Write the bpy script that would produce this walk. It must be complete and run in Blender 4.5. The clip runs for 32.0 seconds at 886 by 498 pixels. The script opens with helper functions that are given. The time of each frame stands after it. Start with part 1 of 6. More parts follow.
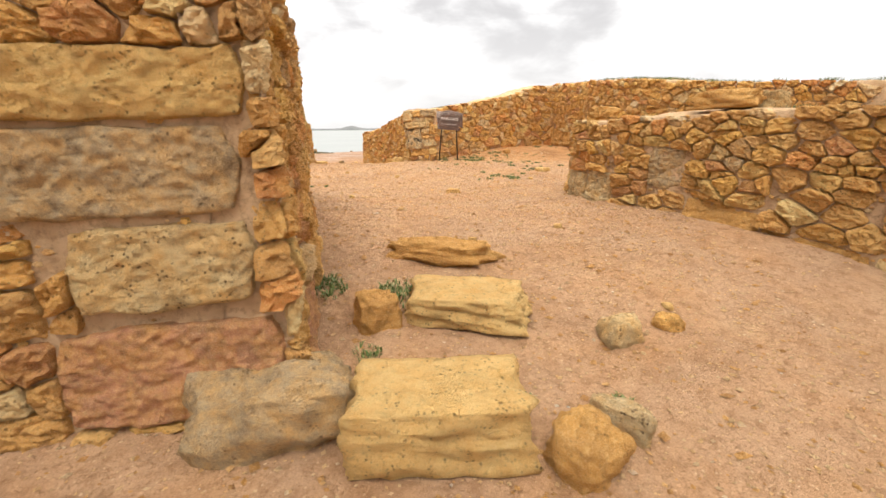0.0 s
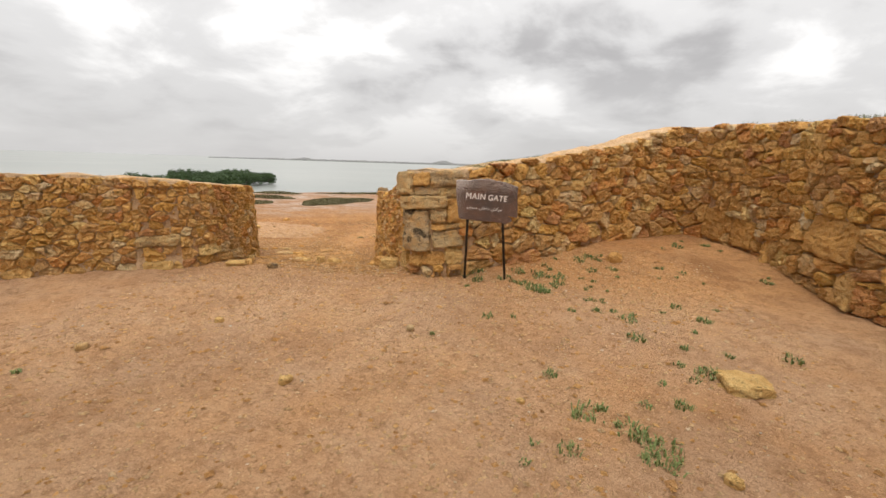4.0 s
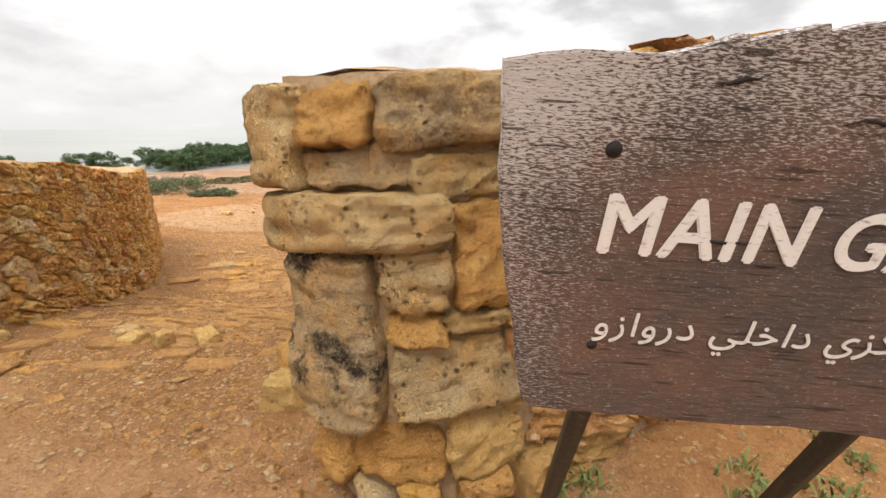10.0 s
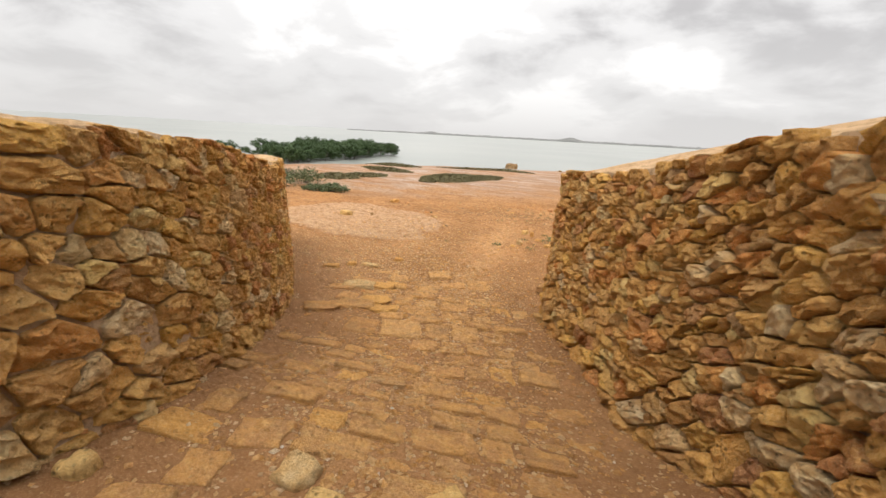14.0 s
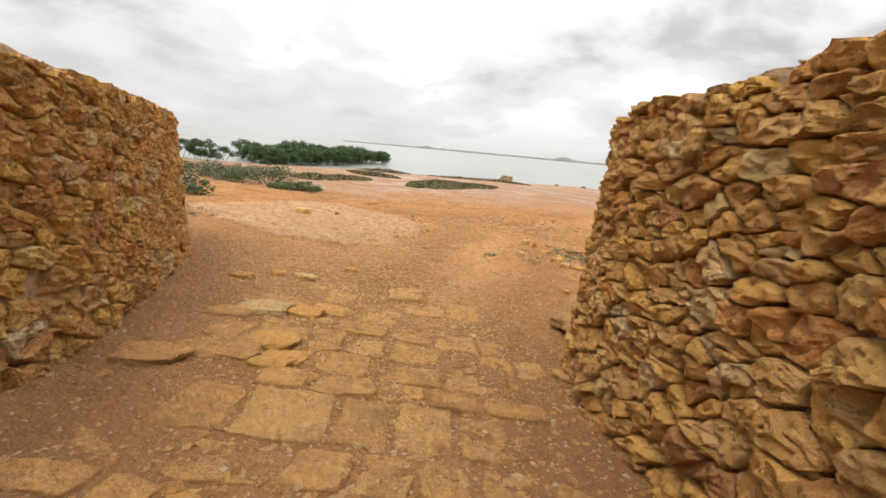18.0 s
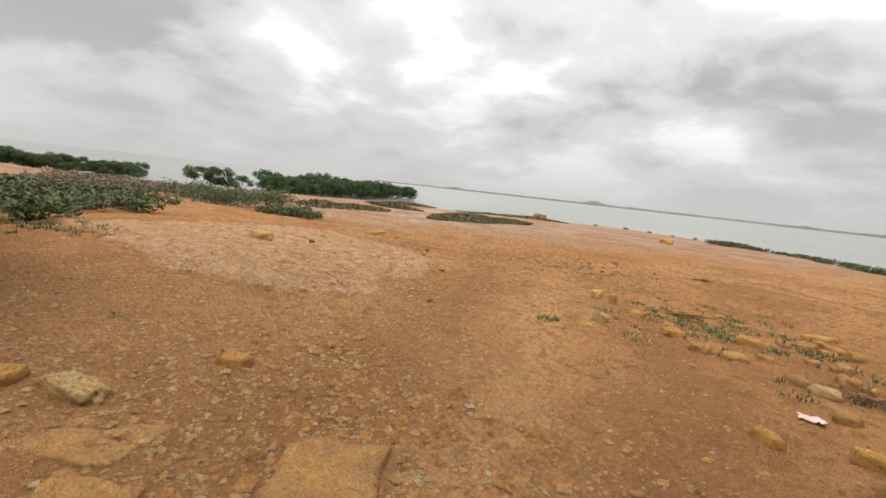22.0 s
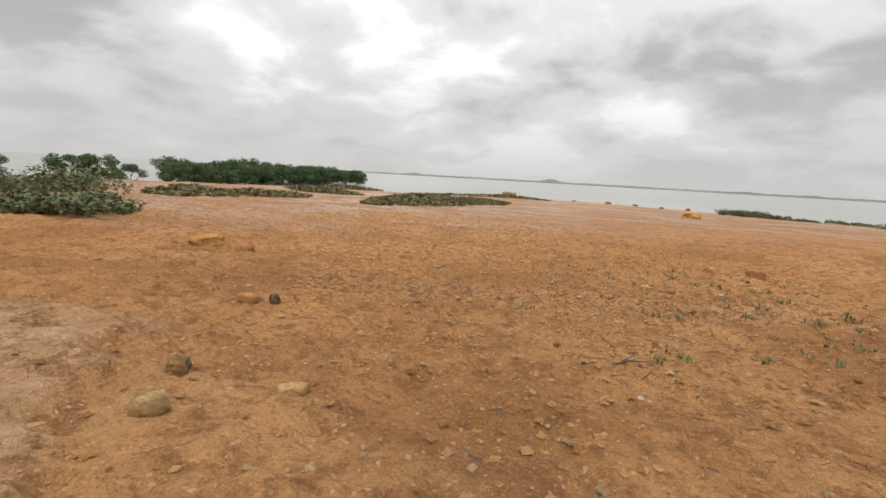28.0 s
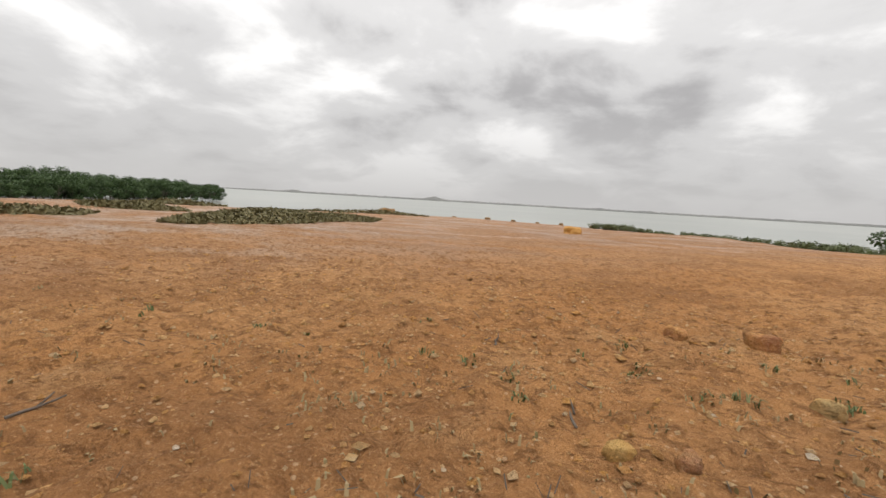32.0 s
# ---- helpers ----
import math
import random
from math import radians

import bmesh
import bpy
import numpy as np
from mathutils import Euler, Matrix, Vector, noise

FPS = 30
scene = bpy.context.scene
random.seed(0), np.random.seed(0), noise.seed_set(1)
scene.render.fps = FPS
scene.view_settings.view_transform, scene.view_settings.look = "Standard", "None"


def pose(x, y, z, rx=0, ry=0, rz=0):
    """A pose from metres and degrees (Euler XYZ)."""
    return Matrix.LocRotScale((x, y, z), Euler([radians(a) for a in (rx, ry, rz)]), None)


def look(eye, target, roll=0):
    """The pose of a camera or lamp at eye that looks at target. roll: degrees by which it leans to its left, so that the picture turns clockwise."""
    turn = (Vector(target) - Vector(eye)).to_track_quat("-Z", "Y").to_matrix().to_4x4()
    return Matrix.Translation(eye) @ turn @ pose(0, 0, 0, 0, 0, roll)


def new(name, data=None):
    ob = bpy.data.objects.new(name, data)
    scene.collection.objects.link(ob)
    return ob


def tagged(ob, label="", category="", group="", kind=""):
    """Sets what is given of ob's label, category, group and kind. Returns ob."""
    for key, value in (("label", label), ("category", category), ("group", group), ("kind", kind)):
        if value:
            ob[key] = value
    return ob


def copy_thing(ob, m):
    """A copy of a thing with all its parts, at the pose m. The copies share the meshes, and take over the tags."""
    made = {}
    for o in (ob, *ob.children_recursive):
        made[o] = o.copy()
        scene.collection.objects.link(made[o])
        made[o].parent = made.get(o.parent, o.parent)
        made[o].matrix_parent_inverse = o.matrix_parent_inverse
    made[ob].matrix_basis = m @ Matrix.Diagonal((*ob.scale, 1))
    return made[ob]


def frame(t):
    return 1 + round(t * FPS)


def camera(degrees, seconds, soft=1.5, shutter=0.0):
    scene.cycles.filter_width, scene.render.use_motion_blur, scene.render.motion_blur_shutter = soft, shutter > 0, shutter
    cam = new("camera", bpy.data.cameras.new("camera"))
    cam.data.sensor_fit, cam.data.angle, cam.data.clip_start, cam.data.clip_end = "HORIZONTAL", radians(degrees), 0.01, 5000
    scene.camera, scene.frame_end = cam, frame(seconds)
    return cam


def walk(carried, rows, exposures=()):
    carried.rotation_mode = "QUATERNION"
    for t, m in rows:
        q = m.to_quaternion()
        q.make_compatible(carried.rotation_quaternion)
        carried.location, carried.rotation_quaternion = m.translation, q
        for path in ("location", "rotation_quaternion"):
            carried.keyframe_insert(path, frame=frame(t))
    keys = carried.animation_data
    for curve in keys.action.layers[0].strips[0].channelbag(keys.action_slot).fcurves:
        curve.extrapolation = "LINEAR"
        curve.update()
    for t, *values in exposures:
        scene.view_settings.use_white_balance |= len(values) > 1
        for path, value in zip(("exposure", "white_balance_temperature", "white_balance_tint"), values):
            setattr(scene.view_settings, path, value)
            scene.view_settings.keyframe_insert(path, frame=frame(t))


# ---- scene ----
cam = camera(91.9, 32.0)
PATH = [
    (0, (3.982, 2.716, 1.197), (3.926, 4.641, 0.655), -0.4),
    (0.5, (4.719, 3.798, 1.134), (4.551, 5.714, 0.586), 0.8),
    (1, (5.457, 4.881, 1.219), (5.203, 6.796, 0.698), 2.0),
    (1.5, (5.652, 6.292, 1.507), (5.316, 8.203, 1.018), 1.5),
    (2, (5.596, 7.587, 1.816), (5.193, 9.490, 1.354), 1.3),
    (2.5, (5.511, 8.931, 1.943), (5.033, 10.825, 1.514), 1.3),
    (3, (5.154, 10.249, 2.076), (4.633, 12.133, 1.656), 1.1),
    (3.5, (4.912, 11.340, 2.067), (4.420, 13.235, 1.658), 1.6),
    (5.5, (4.027, 15.645, 1.937), (3.731, 17.592, 1.587), 1.5),
    (6, (3.950, 16.534, 1.895), (3.676, 18.482, 1.536), 1.7),
    (6.5, (3.857, 17.263, 1.833), (3.612, 19.212, 1.456), 1.2),
    (7, (3.851, 17.842, 1.802), (3.614, 19.784, 1.386), 0.8),
    (7.5, (3.868, 18.267, 1.767), (3.622, 20.202, 1.324), 0.7),
    (8, (3.839, 18.465, 1.715), (3.591, 20.395, 1.256), 0.4),
    (8.5, (3.821, 18.548, 1.691), (3.573, 20.474, 1.211), 0.3),
    (9, (3.802, 18.589, 1.695), (3.532, 20.506, 1.192), 0.5),
    (9.5, (3.701, 18.591, 1.699), (3.331, 20.483, 1.165), -0.0),
    (10, (3.428, 18.525, 1.696), (2.832, 20.358, 1.161), 0.1),
    (10.5, (3.044, 18.523, 1.661), (2.158, 20.229, 1.112), 0.2),
    (11, (2.709, 18.578, 1.650), (1.578, 20.121, 1.067), -0.2),
    (11.5, (2.080, 18.786, 1.576), (0.775, 20.179, 0.980), 0.1),
    (12, (1.713, 18.851, 1.557), (0.476, 20.314, 0.984), 0.2),
    (12.5, (1.368, 19.071, 1.488), (0.226, 20.616, 0.934), 1.1),
    (13, (1.006, 19.359, 1.476), (-0.043, 20.975, 0.940), 1.6),
    (13.5, (0.750, 19.700, 1.481), (-0.221, 21.369, 0.957), 2.1),
    (14, (0.588, 20.048, 1.451), (-0.334, 21.746, 0.932), 3.2),
    (14.5, (0.375, 20.407, 1.412), (-0.514, 22.120, 0.886), 4.2),
    (16.5, (-0.184, 21.759, 0.992), (-1.035, 23.485, 0.449), 5.2),
    (17, (-0.284, 22.092, 0.896), (-1.140, 23.818, 0.358), 5.2),
    (17.5, (-0.387, 22.361, 0.811), (-1.269, 24.086, 0.316), 4.9),
    (18, (-0.495, 22.763, 0.595), (-1.395, 24.491, 0.144), 5.3),
    (18.5, (-0.703, 23.277, 0.456), (-1.634, 24.999, 0.044), 6.6),
    (19, (-0.918, 23.730, 0.403), (-1.913, 25.416, -0.004), 7.7),
    (19.5, (-1.214, 24.177, 0.297), (-2.242, 25.845, -0.107), 7.8),
    (20, (-1.515, 24.654, 0.219), (-2.523, 26.335, -0.178), 7.6),
    (20.5, (-1.746, 25.171, 0.066), (-2.750, 26.855, -0.328), 7.5),
    (21, (-2.000, 25.679, -0.019), (-3.034, 27.349, -0.393), 7.1),
    (21.5, (-2.207, 26.127, -0.066), (-3.264, 27.792, -0.398), 6.9),
    (22, (-2.377, 26.504, -0.170), (-3.418, 28.189, -0.452), 6.4),
    (22.5, (-2.828, 27.081, -0.212), (-3.829, 28.784, -0.521), 6.7),
    (23, (-3.125, 27.656, -0.284), (-4.133, 29.355, -0.590), 6.2),
    (23.5, (-3.425, 28.274, -0.354), (-4.437, 29.973, -0.651), 5.3),
    (24, (-3.713, 28.908, -0.437), (-4.741, 30.600, -0.720), 4.3),
    (24.5, (-3.963, 29.498, -0.499), (-4.979, 31.200, -0.766), 4.3),
    (25, (-4.177, 30.052, -0.537), (-5.142, 31.783, -0.804), 4.2),
    (25.5, (-4.366, 30.607, -0.601), (-5.294, 32.361, -0.850), 3.8),
    (27.5, (-5.928, 33.107, -0.820), (-6.779, 34.888, -1.140), 4.0),
    (28, (-6.045, 33.655, -0.824), (-6.926, 35.419, -1.157), 3.3),
    (28.5, (-6.071, 34.158, -0.834), (-6.866, 35.960, -1.177), 3.9),
    (29, (-6.142, 34.604, -0.858), (-6.915, 36.418, -1.194), 4.0),
    (29.5, (-6.153, 35.070, -0.871), (-6.924, 36.884, -1.211), 3.8),
    (30, (-6.261, 35.488, -0.943), (-7.028, 37.306, -1.271), 3.6),
    (30.5, (-6.362, 35.870, -0.967), (-7.102, 37.704, -1.264), 3.3),
    (31, (-6.359, 36.509, -0.985), (-7.053, 38.366, -1.246), 2.4),
    (31.5, (-6.428, 36.911, -1.041), (-7.038, 38.802, -1.268), 3.1),
    (32, (-6.492, 37.234, -1.012), (-6.889, 39.181, -1.235), 3.4),
]
EXPOSURE = [(0, 0.58), (2, 0.2), (3.5, 0.05), (6, 0.0), (8, 0.15), (9, 0.4), (10, 0.47), (11, 0.45), (12, 0.25), (14, 0.25), (17, 0.35), (20, 0.05), (23, -0.05), (28, -0.05), (32, -0.15)]
walk(cam, [(t, look(eye, target, roll)) for t, eye, target, roll in PATH], EXPOSURE)

# ---- world, sun ----
world = bpy.data.worlds.new("world")
scene.world = world
world.use_nodes = True
wt = world.node_tree
wt.nodes.clear()


def wnode(kind, **values):
    n = wt.nodes.new(kind)
    for key, value in values.items():
        if key in n.inputs:
            n.inputs[key].default_value = value
    return n


def wmath(op, a, b=None):
    n = wt.nodes.new("ShaderNodeMath")
    n.operation = op
    for i, v in enumerate((a, b)):
        if v is None:
            continue
        if isinstance(v, (int, float)):
            n.inputs[i].default_value = v
        else:
            wt.links.new(v, n.inputs[i])
    return n.outputs[0]


SUN_ELEVATION, SUN_ROTATION = radians(62), radians(182)
sky = wt.nodes.new("ShaderNodeTexSky")
sky.sky_type = "NISHITA"
sky.sun_disc = False
sky.sun_elevation, sky.sun_rotation = SUN_ELEVATION, SUN_ROTATION
clear = wnode("ShaderNodeBackground", Strength=0.05)
wt.links.new(sky.outputs[0], clear.inputs["Color"])
# a closed deck of cloud, in perspective on a flat layer
coord = wt.nodes.new("ShaderNodeTexCoord")
split = wt.nodes.new("ShaderNodeSeparateXYZ")
wt.links.new(coord.outputs["Generated"], split.inputs[0])
height = wmath("ADD", wmath("MAXIMUM", split.outputs[2], 0.0), 0.30)
deck = wt.nodes.new("ShaderNodeCombineXYZ")
wt.links.new(wmath("DIVIDE", split.outputs[0], height), deck.inputs[0])
wt.links.new(wmath("DIVIDE", split.outputs[1], height), deck.inputs[1])


def deck_noise(scale, detail, rough, offset):
    m = wt.nodes.new("ShaderNodeMapping")
    m.inputs["Location"].default_value = offset
    wt.links.new(deck.outputs[0], m.inputs[0])
    n = wnode("ShaderNodeTexNoise", Scale=scale, Detail=detail, Roughness=rough, Distortion=0.25)
    wt.links.new(m.outputs[0], n.inputs["Vector"])
    return n.outputs[0]


big = deck_noise(0.7, 3.0, 0.5, (3.1, 1.7, 0.0))
small = deck_noise(2.0, 7.0, 0.55, (7.3, 2.2, 0.0))
mixed = wmath("ADD", wmath("MULTIPLY", big, 0.55), wmath("MULTIPLY", small, 0.45))
ramp = wt.nodes.new("ShaderNodeValToRGB")
ramp.color_ramp.interpolation = "EASE"
els = ramp.color_ramp.elements
els[0].position, els[0].color = 0.40, (0.42, 0.41, 0.41, 1)
els[1].position, els[1].color = 0.60, (1.0, 0.985, 0.97, 1)
mid = els.new(0.50)
mid.color = (0.66, 0.65, 0.645, 1)
wt.links.new(mixed, ramp.inputs[0])
# the far haze over the water evens the clouds out
haze = wt.nodes.new("ShaderNodeMix")
haze.data_type = "RGBA"
haze.inputs[7].default_value = (0.70, 0.685, 0.675, 1)
wt.links.new(ramp.outputs[0], haze.inputs[6])
fade = wt.nodes.new("ShaderNodeMapRange")
for key, v in (("From Min", 0.0), ("From Max", 0.22), ("To Min", 0.9), ("To Max", 0.0)):
    fade.inputs[key].default_value = v
wt.links.new(split.outputs[2], fade.inputs["Value"])
wt.links.new(fade.outputs[0], haze.inputs[0])
# an overcast sky is brightest overhead
cloud = wnode("ShaderNodeBackground")
lift = wt.nodes.new("ShaderNodeMapRange")
for key, v in (("From Min", 0.0), ("From Max", 1.0), ("To Min", 0.95), ("To Max", 2.3)):
    lift.inputs[key].default_value = v
wt.links.new(split.outputs[2], lift.inputs["Value"])
wt.links.new(lift.outputs[0], cloud.inputs["Strength"])
wt.links.new(haze.outputs[2], cloud.inputs["Color"])
both = wt.nodes.new("ShaderNodeMixShader")
both.inputs[0].default_value = 0.95
wt.links.new(clear.outputs[0], both.inputs[1])
wt.links.new(cloud.outputs[0], both.inputs[2])
out = wt.nodes.new("ShaderNodeOutputWorld")
wt.links.new(both.outputs[0], out.inputs[0])

sun_data = bpy.data.lights.new("sun", "SUN")
sun_data.energy, sun_data.angle, sun_data.color = 1.5, radians(24), (1.0, 0.95, 0.87)
sun = new("sun", sun_data)
sun.matrix_world = look((0, 0, 50), (-math.sin(SUN_ROTATION) * math.cos(SUN_ELEVATION) * 50, -math.cos(SUN_ROTATION) * math.cos(SUN_ELEVATION) * 50, 50 - 50 * math.sin(SUN_ELEVATION)))

# ---- plan, in metres ----
WATER_Z = -2.8
# the shore's own axes: turned a little against the way, about a place on the open ground
SHORE_TURN, SHORE_AT = radians(2.6), (-5.0, 31.0)
# edge of a crust of paler ground beside the way: y, x
CRUST = ((28.9, -7.75), (29.6, -6.55), (30.1, -5.9), (30.5, -5.6), (30.8, -5.85), (31.3, -6.1), (32.8, -6.3), (34.0, -7.3), (34.8, -8.6))
# trodden trail over the open ground: y, x
TRAIL = ((25.5, -2.3), (27.5, -2.9), (29.6, -3.35), (31.5, -3.9), (34.0, -4.7), (36.0, -5.4), (40.0, -6.6))
# height of the ground along the way, of the court beside it, and the shoreline
FALL = ((-12.0, -1.3), (2.0, -1.25), (5.0, -1.17), (6.4, -0.89), (8.7, -0.43), (10.4, -0.28), (12.0, -0.29), (14.3, -0.3), (16.7, -0.27), (18.4, -0.15), (19.7, -0.09), (20.8, -0.23), (21.6, -0.36), (22.6, -0.72), (23.7, -1.07), (25.0, -1.2), (26.6, -1.42), (27.6, -1.55), (29.0, -1.55), (30.9, -1.62), (33.0, -1.68), (34.5, -1.78), (36.3, -1.92), (38.0, -1.99), (41.7, -1.95), (60.0, -2.1), (90.0, -2.4), (400.0, -2.9))
RISE = ((13.0, -0.42), (16.7, -0.24), (18.4, -0.03), (20.2, -0.05), (21.9, 0.18), (23.3, 0.33), (26.0, 0.36))
SHORE = ((-400.0, 20.0), (-60.0, 42.0), (-36.0, 56.0), (-31.0, 69.0), (-22.0, 78.0), (-14.0, 83.0), (-6.0, 83.0), (0.0, 79.0), (5.0, 71.0), (11.0, 64.0), (30.0, 52.0), (400.0, 20.0))
BOARD_W, BOARD_TOP, BOARD_PALE_Z = 0.937, 1.691, 1.55
SIGN_AT, SIGN_LEAN, SIGN_TILT, SIGN_TURN = (3.595, 19.606, 0.106), 11.87, 3.48, 16.0
# corners of the faces: x, y, foot, top
WEST = ((-12, 15.4, -0.35, 1.66), (-6, 17.0, -0.35, 1.64), (-3.4, 18.5, -0.3, 1.63), (-2.05, 19.3, -0.2, 1.56), (-1.85, 19.9, -0.2, 1.48), (-2.05, 21.2, -0.38, 1.38), (-2.78, 22.35, -0.75, 1.29), (-3.75, 23.5, -1.08, 1.07), (-4.25, 24.15, -1.2, 0.93), (-5.3, 25.15, -1.35, 0.88), (-6.3, 26.0, -1.45, 0.82), (-7.2, 26.7, -1.5, 0.76), (-7.9, 27.05, -1.5, 0.7), (-9.5, 27.3, -1.55, 0.55), (-12, 27.5, -1.6, 0.4))
EAST = ((3, 30.3, -1.5, 0.8), (0.4, 28.9, -1.57, 0.86), (-0.95, 27.6, -1.56, 0.9), (-1.05, 26.7, -1.47, 0.98), (-0.55, 25.8, -1.36, 1.08), (0.0, 24.98, -1.25, 1.16), (0.5, 24.0, -1.16, 1.36), (1.1, 23.15, -0.8, 1.56), (1.6, 21.75, -0.21, 1.64), (2.05, 20.55, -0.12, 1.77), (2.36, 20.04, -0.08, 1.91), (2.88, 20.0, -0.05, 1.92), (3.35, 20.35, 0.0, 1.92))
COURT = ((3.2, 20.2, 0.0, 1.92), (4.56, 21.48, 0.15, 2.14), (6.33, 23.48, 0.33, 2.54), (8.05, 25.05, 0.36, 3.12), (8.75, 25.0, 0.34, 3.2), (9.26, 22.79, 0.2, 3.05), (9.4, 20.58, 0.05, 2.92), (9.87, 18.65, 0.0, 2.76), (11.37, 16.02, -0.2, 2.4), (14.5, 13.54, -0.4, 2.2))
NEAR = ((-3.98, 4.69, -1.3, 2.4), (-0.65, 5.16, -1.3, 2.7), (2.36, 5.75, -1.25, 2.8), (2.64, 6.09, -1.1, 2.55), (1.94, 8.58, -0.75, 2.34), (0.9, 11.33, -0.45, 2.2), (0.52, 11.97, -0.42, 2.1), (-1.02, 12.26, -0.42, 2.0))
LOW = ((12.87, 14.55, -0.35, 1.3), (8.62, 14.09, -0.4, 1.32), (6.86, 13.15, -0.45, 1.3), (6.81, 12.11, -0.48, 1.3), (7.75, 10.68, -0.6, 1.37), (8.76, 9.1, -0.8, 1.42), (10.27, 6.81, -1.05, 1.3), (12.26, 3.38, -1.25, 1.1))
# the start of the walk is laid out of larger stones than the gate
BIG = 1.36

# large squared blocks set into the rubble: s0, h0, s1, h1, material, swell, label
def WEST_BLOCKS(m):
    c = m[3]
    return [(c - 0.75, 0.05, c - 0.25, 0.25, YELLOW_BLOCK, 0.09, ""), (c - 0.85, 0.55, c - 0.1, 0.75, PALE_BLOCK, 0.08, ""), (c + 0.2, 0.28, c + 0.62, 0.5, YELLOW_BLOCK, 0.08, "")]


def EAST_BLOCKS(m):
    s = m[10]
    return [(s - 0.20, 0.20, s + 0.18, 0.48, OCHRE_BLOCK, 0.05, ""), (s + 0.20, 0.24, s + 0.62, 0.50, OCHRE_BLOCK, 0.035, ""), (s + 0.64, 0.22, s + 1.0, 0.54, YELLOW_BLOCK, 0.04, ""),
            (s - 0.30, 0.50, s + 0.39, 1.26, STAINED_BLOCK, 0.10, "tall grey block stained black"), (s - 0.27, 1.28, s + 0.72, 1.51, PALE_BLOCK, 0.125, "long pitted pale block"),
            (s + 0.42, 1.02, s + 0.70, 1.27, PALE_BLOCK, 0.05, ""), (s + 0.72, 1.00, s + 1.0, 1.44, OCHRE_BLOCK, 0.045, "large smooth ochre block"), (s + 0.42, 0.56, s + 1.0, 0.86, PALE_BLOCK, 0.05, ""), (s + 0.42, 0.88, s + 0.66, 1.0, OCHRE_BLOCK, 0.035, ""), (s + 0.68, 0.88, s + 1.0, 0.98, PALE_BLOCK, 0.035, ""),
            (s - 0.30, 1.53, s + 0.16, 1.95, PALE_BLOCK, 0.15, "large rounded pale block"), (s + 0.19, 1.70, s + 0.45, 1.93, OCHRE_BLOCK, 0.07, ""), (s + 0.47, 1.66, s + 0.98, 1.94, GREY_BLOCK, 0.055, ""), (s + 0.18, 1.53, s + 0.58, 1.68, GREY_BLOCK, 0.035, ""), (s + 0.60, 1.47, s + 1.0, 1.64, PALE_BLOCK, 0.03, ""),
            (s - 0.86, 0.04, s - 0.36, 0.44, YELLOW_BLOCK, 0.09, "large rough yellow block"), (s - 0.72, 0.50, s - 0.34, 0.92, PALE_BLOCK, 0.06, ""), (s - 0.66, 0.96, s - 0.34, 1.46, STAINED_BLOCK, 0.05, "grey block with dark stains"), (s - 0.68, 1.50, s - 0.34, 1.86, PALE_BLOCK, 0.05, ""),
            (s - 1.30, 0.08, s - 0.90, 0.38, OCHRE_BLOCK, 0.08, ""), (s - 1.22, 0.46, s - 0.80, 0.72, OCHRE_BLOCK, 0.07, "")]


def COURT_BLOCKS(m):
    a = m[6] - 0.14
    return [(a - 0.68, 0.61, a + 0.48, 1.29, OCHRE_BLOCK, 0.08, ""), (a + 1.36, 0.75, a + 2.18, 1.29, YELLOW_BLOCK, 0.08, ""), (m[4] + 0.14, 0.07, m[4] + 0.95, 0.82, OCHRE_BLOCK, 0.08, ""), (m[4] + 1.22, 0.14, m[4] + 2.04, 0.75, OCHRE_BLOCK, 0.08, "")]


def NEAR_BLOCKS(m):
    c, d = m[2] + 0.03, m[4]
    return [(c - 1.39, 0.24, c + 0.22, 1.03, RED_BLOCK, 0.085, "red-brown sandstone block"), (c - 1.17, 1.17, c + 0.07, 1.8, PALE_BLOCK, 0.08, ""), (c - 1.7, 1.86, c + 0.03, 2.49, GREY_BLOCK, 0.065, "grey pitted block"), (c - 1.47, 2.53, c + 0.14, 2.99, YELLOW_BLOCK, 0.085, "split yellow block"),
            (d - 0.52, 0.57, d + 1.66, 1.36, OCHRE_BLOCK, 0.03, "very large orange block"), (d + 1.73, 0.24, d + 3.13, 0.98, OCHRE_BLOCK, 0.04, ""), (c + 0.75, 0.14, c + 2.04, 0.75, RED_BLOCK, 0.05, "")]


def LOW_BLOCKS(m):
    a, b = m[3], m[4]
    return [(b - 0.3, 0.71, b + 0.34, 1.43, GREY_BLOCK, 0.03, ""), (b + 0.48, 0.3, b + 1.63, 0.68, OCHRE_BLOCK, 0.07, "long orange slab"), (a + 0.07, 0.03, a + 0.68, 0.82, PALE_BLOCK, 0.08, ""), (a - 0.68, 0, a + 0, 0.75, PALE_BLOCK, 0.07, ""), (b + 1.7, 0, b + 2.99, 0.48, OCHRE_BLOCK, 0.08, "")]

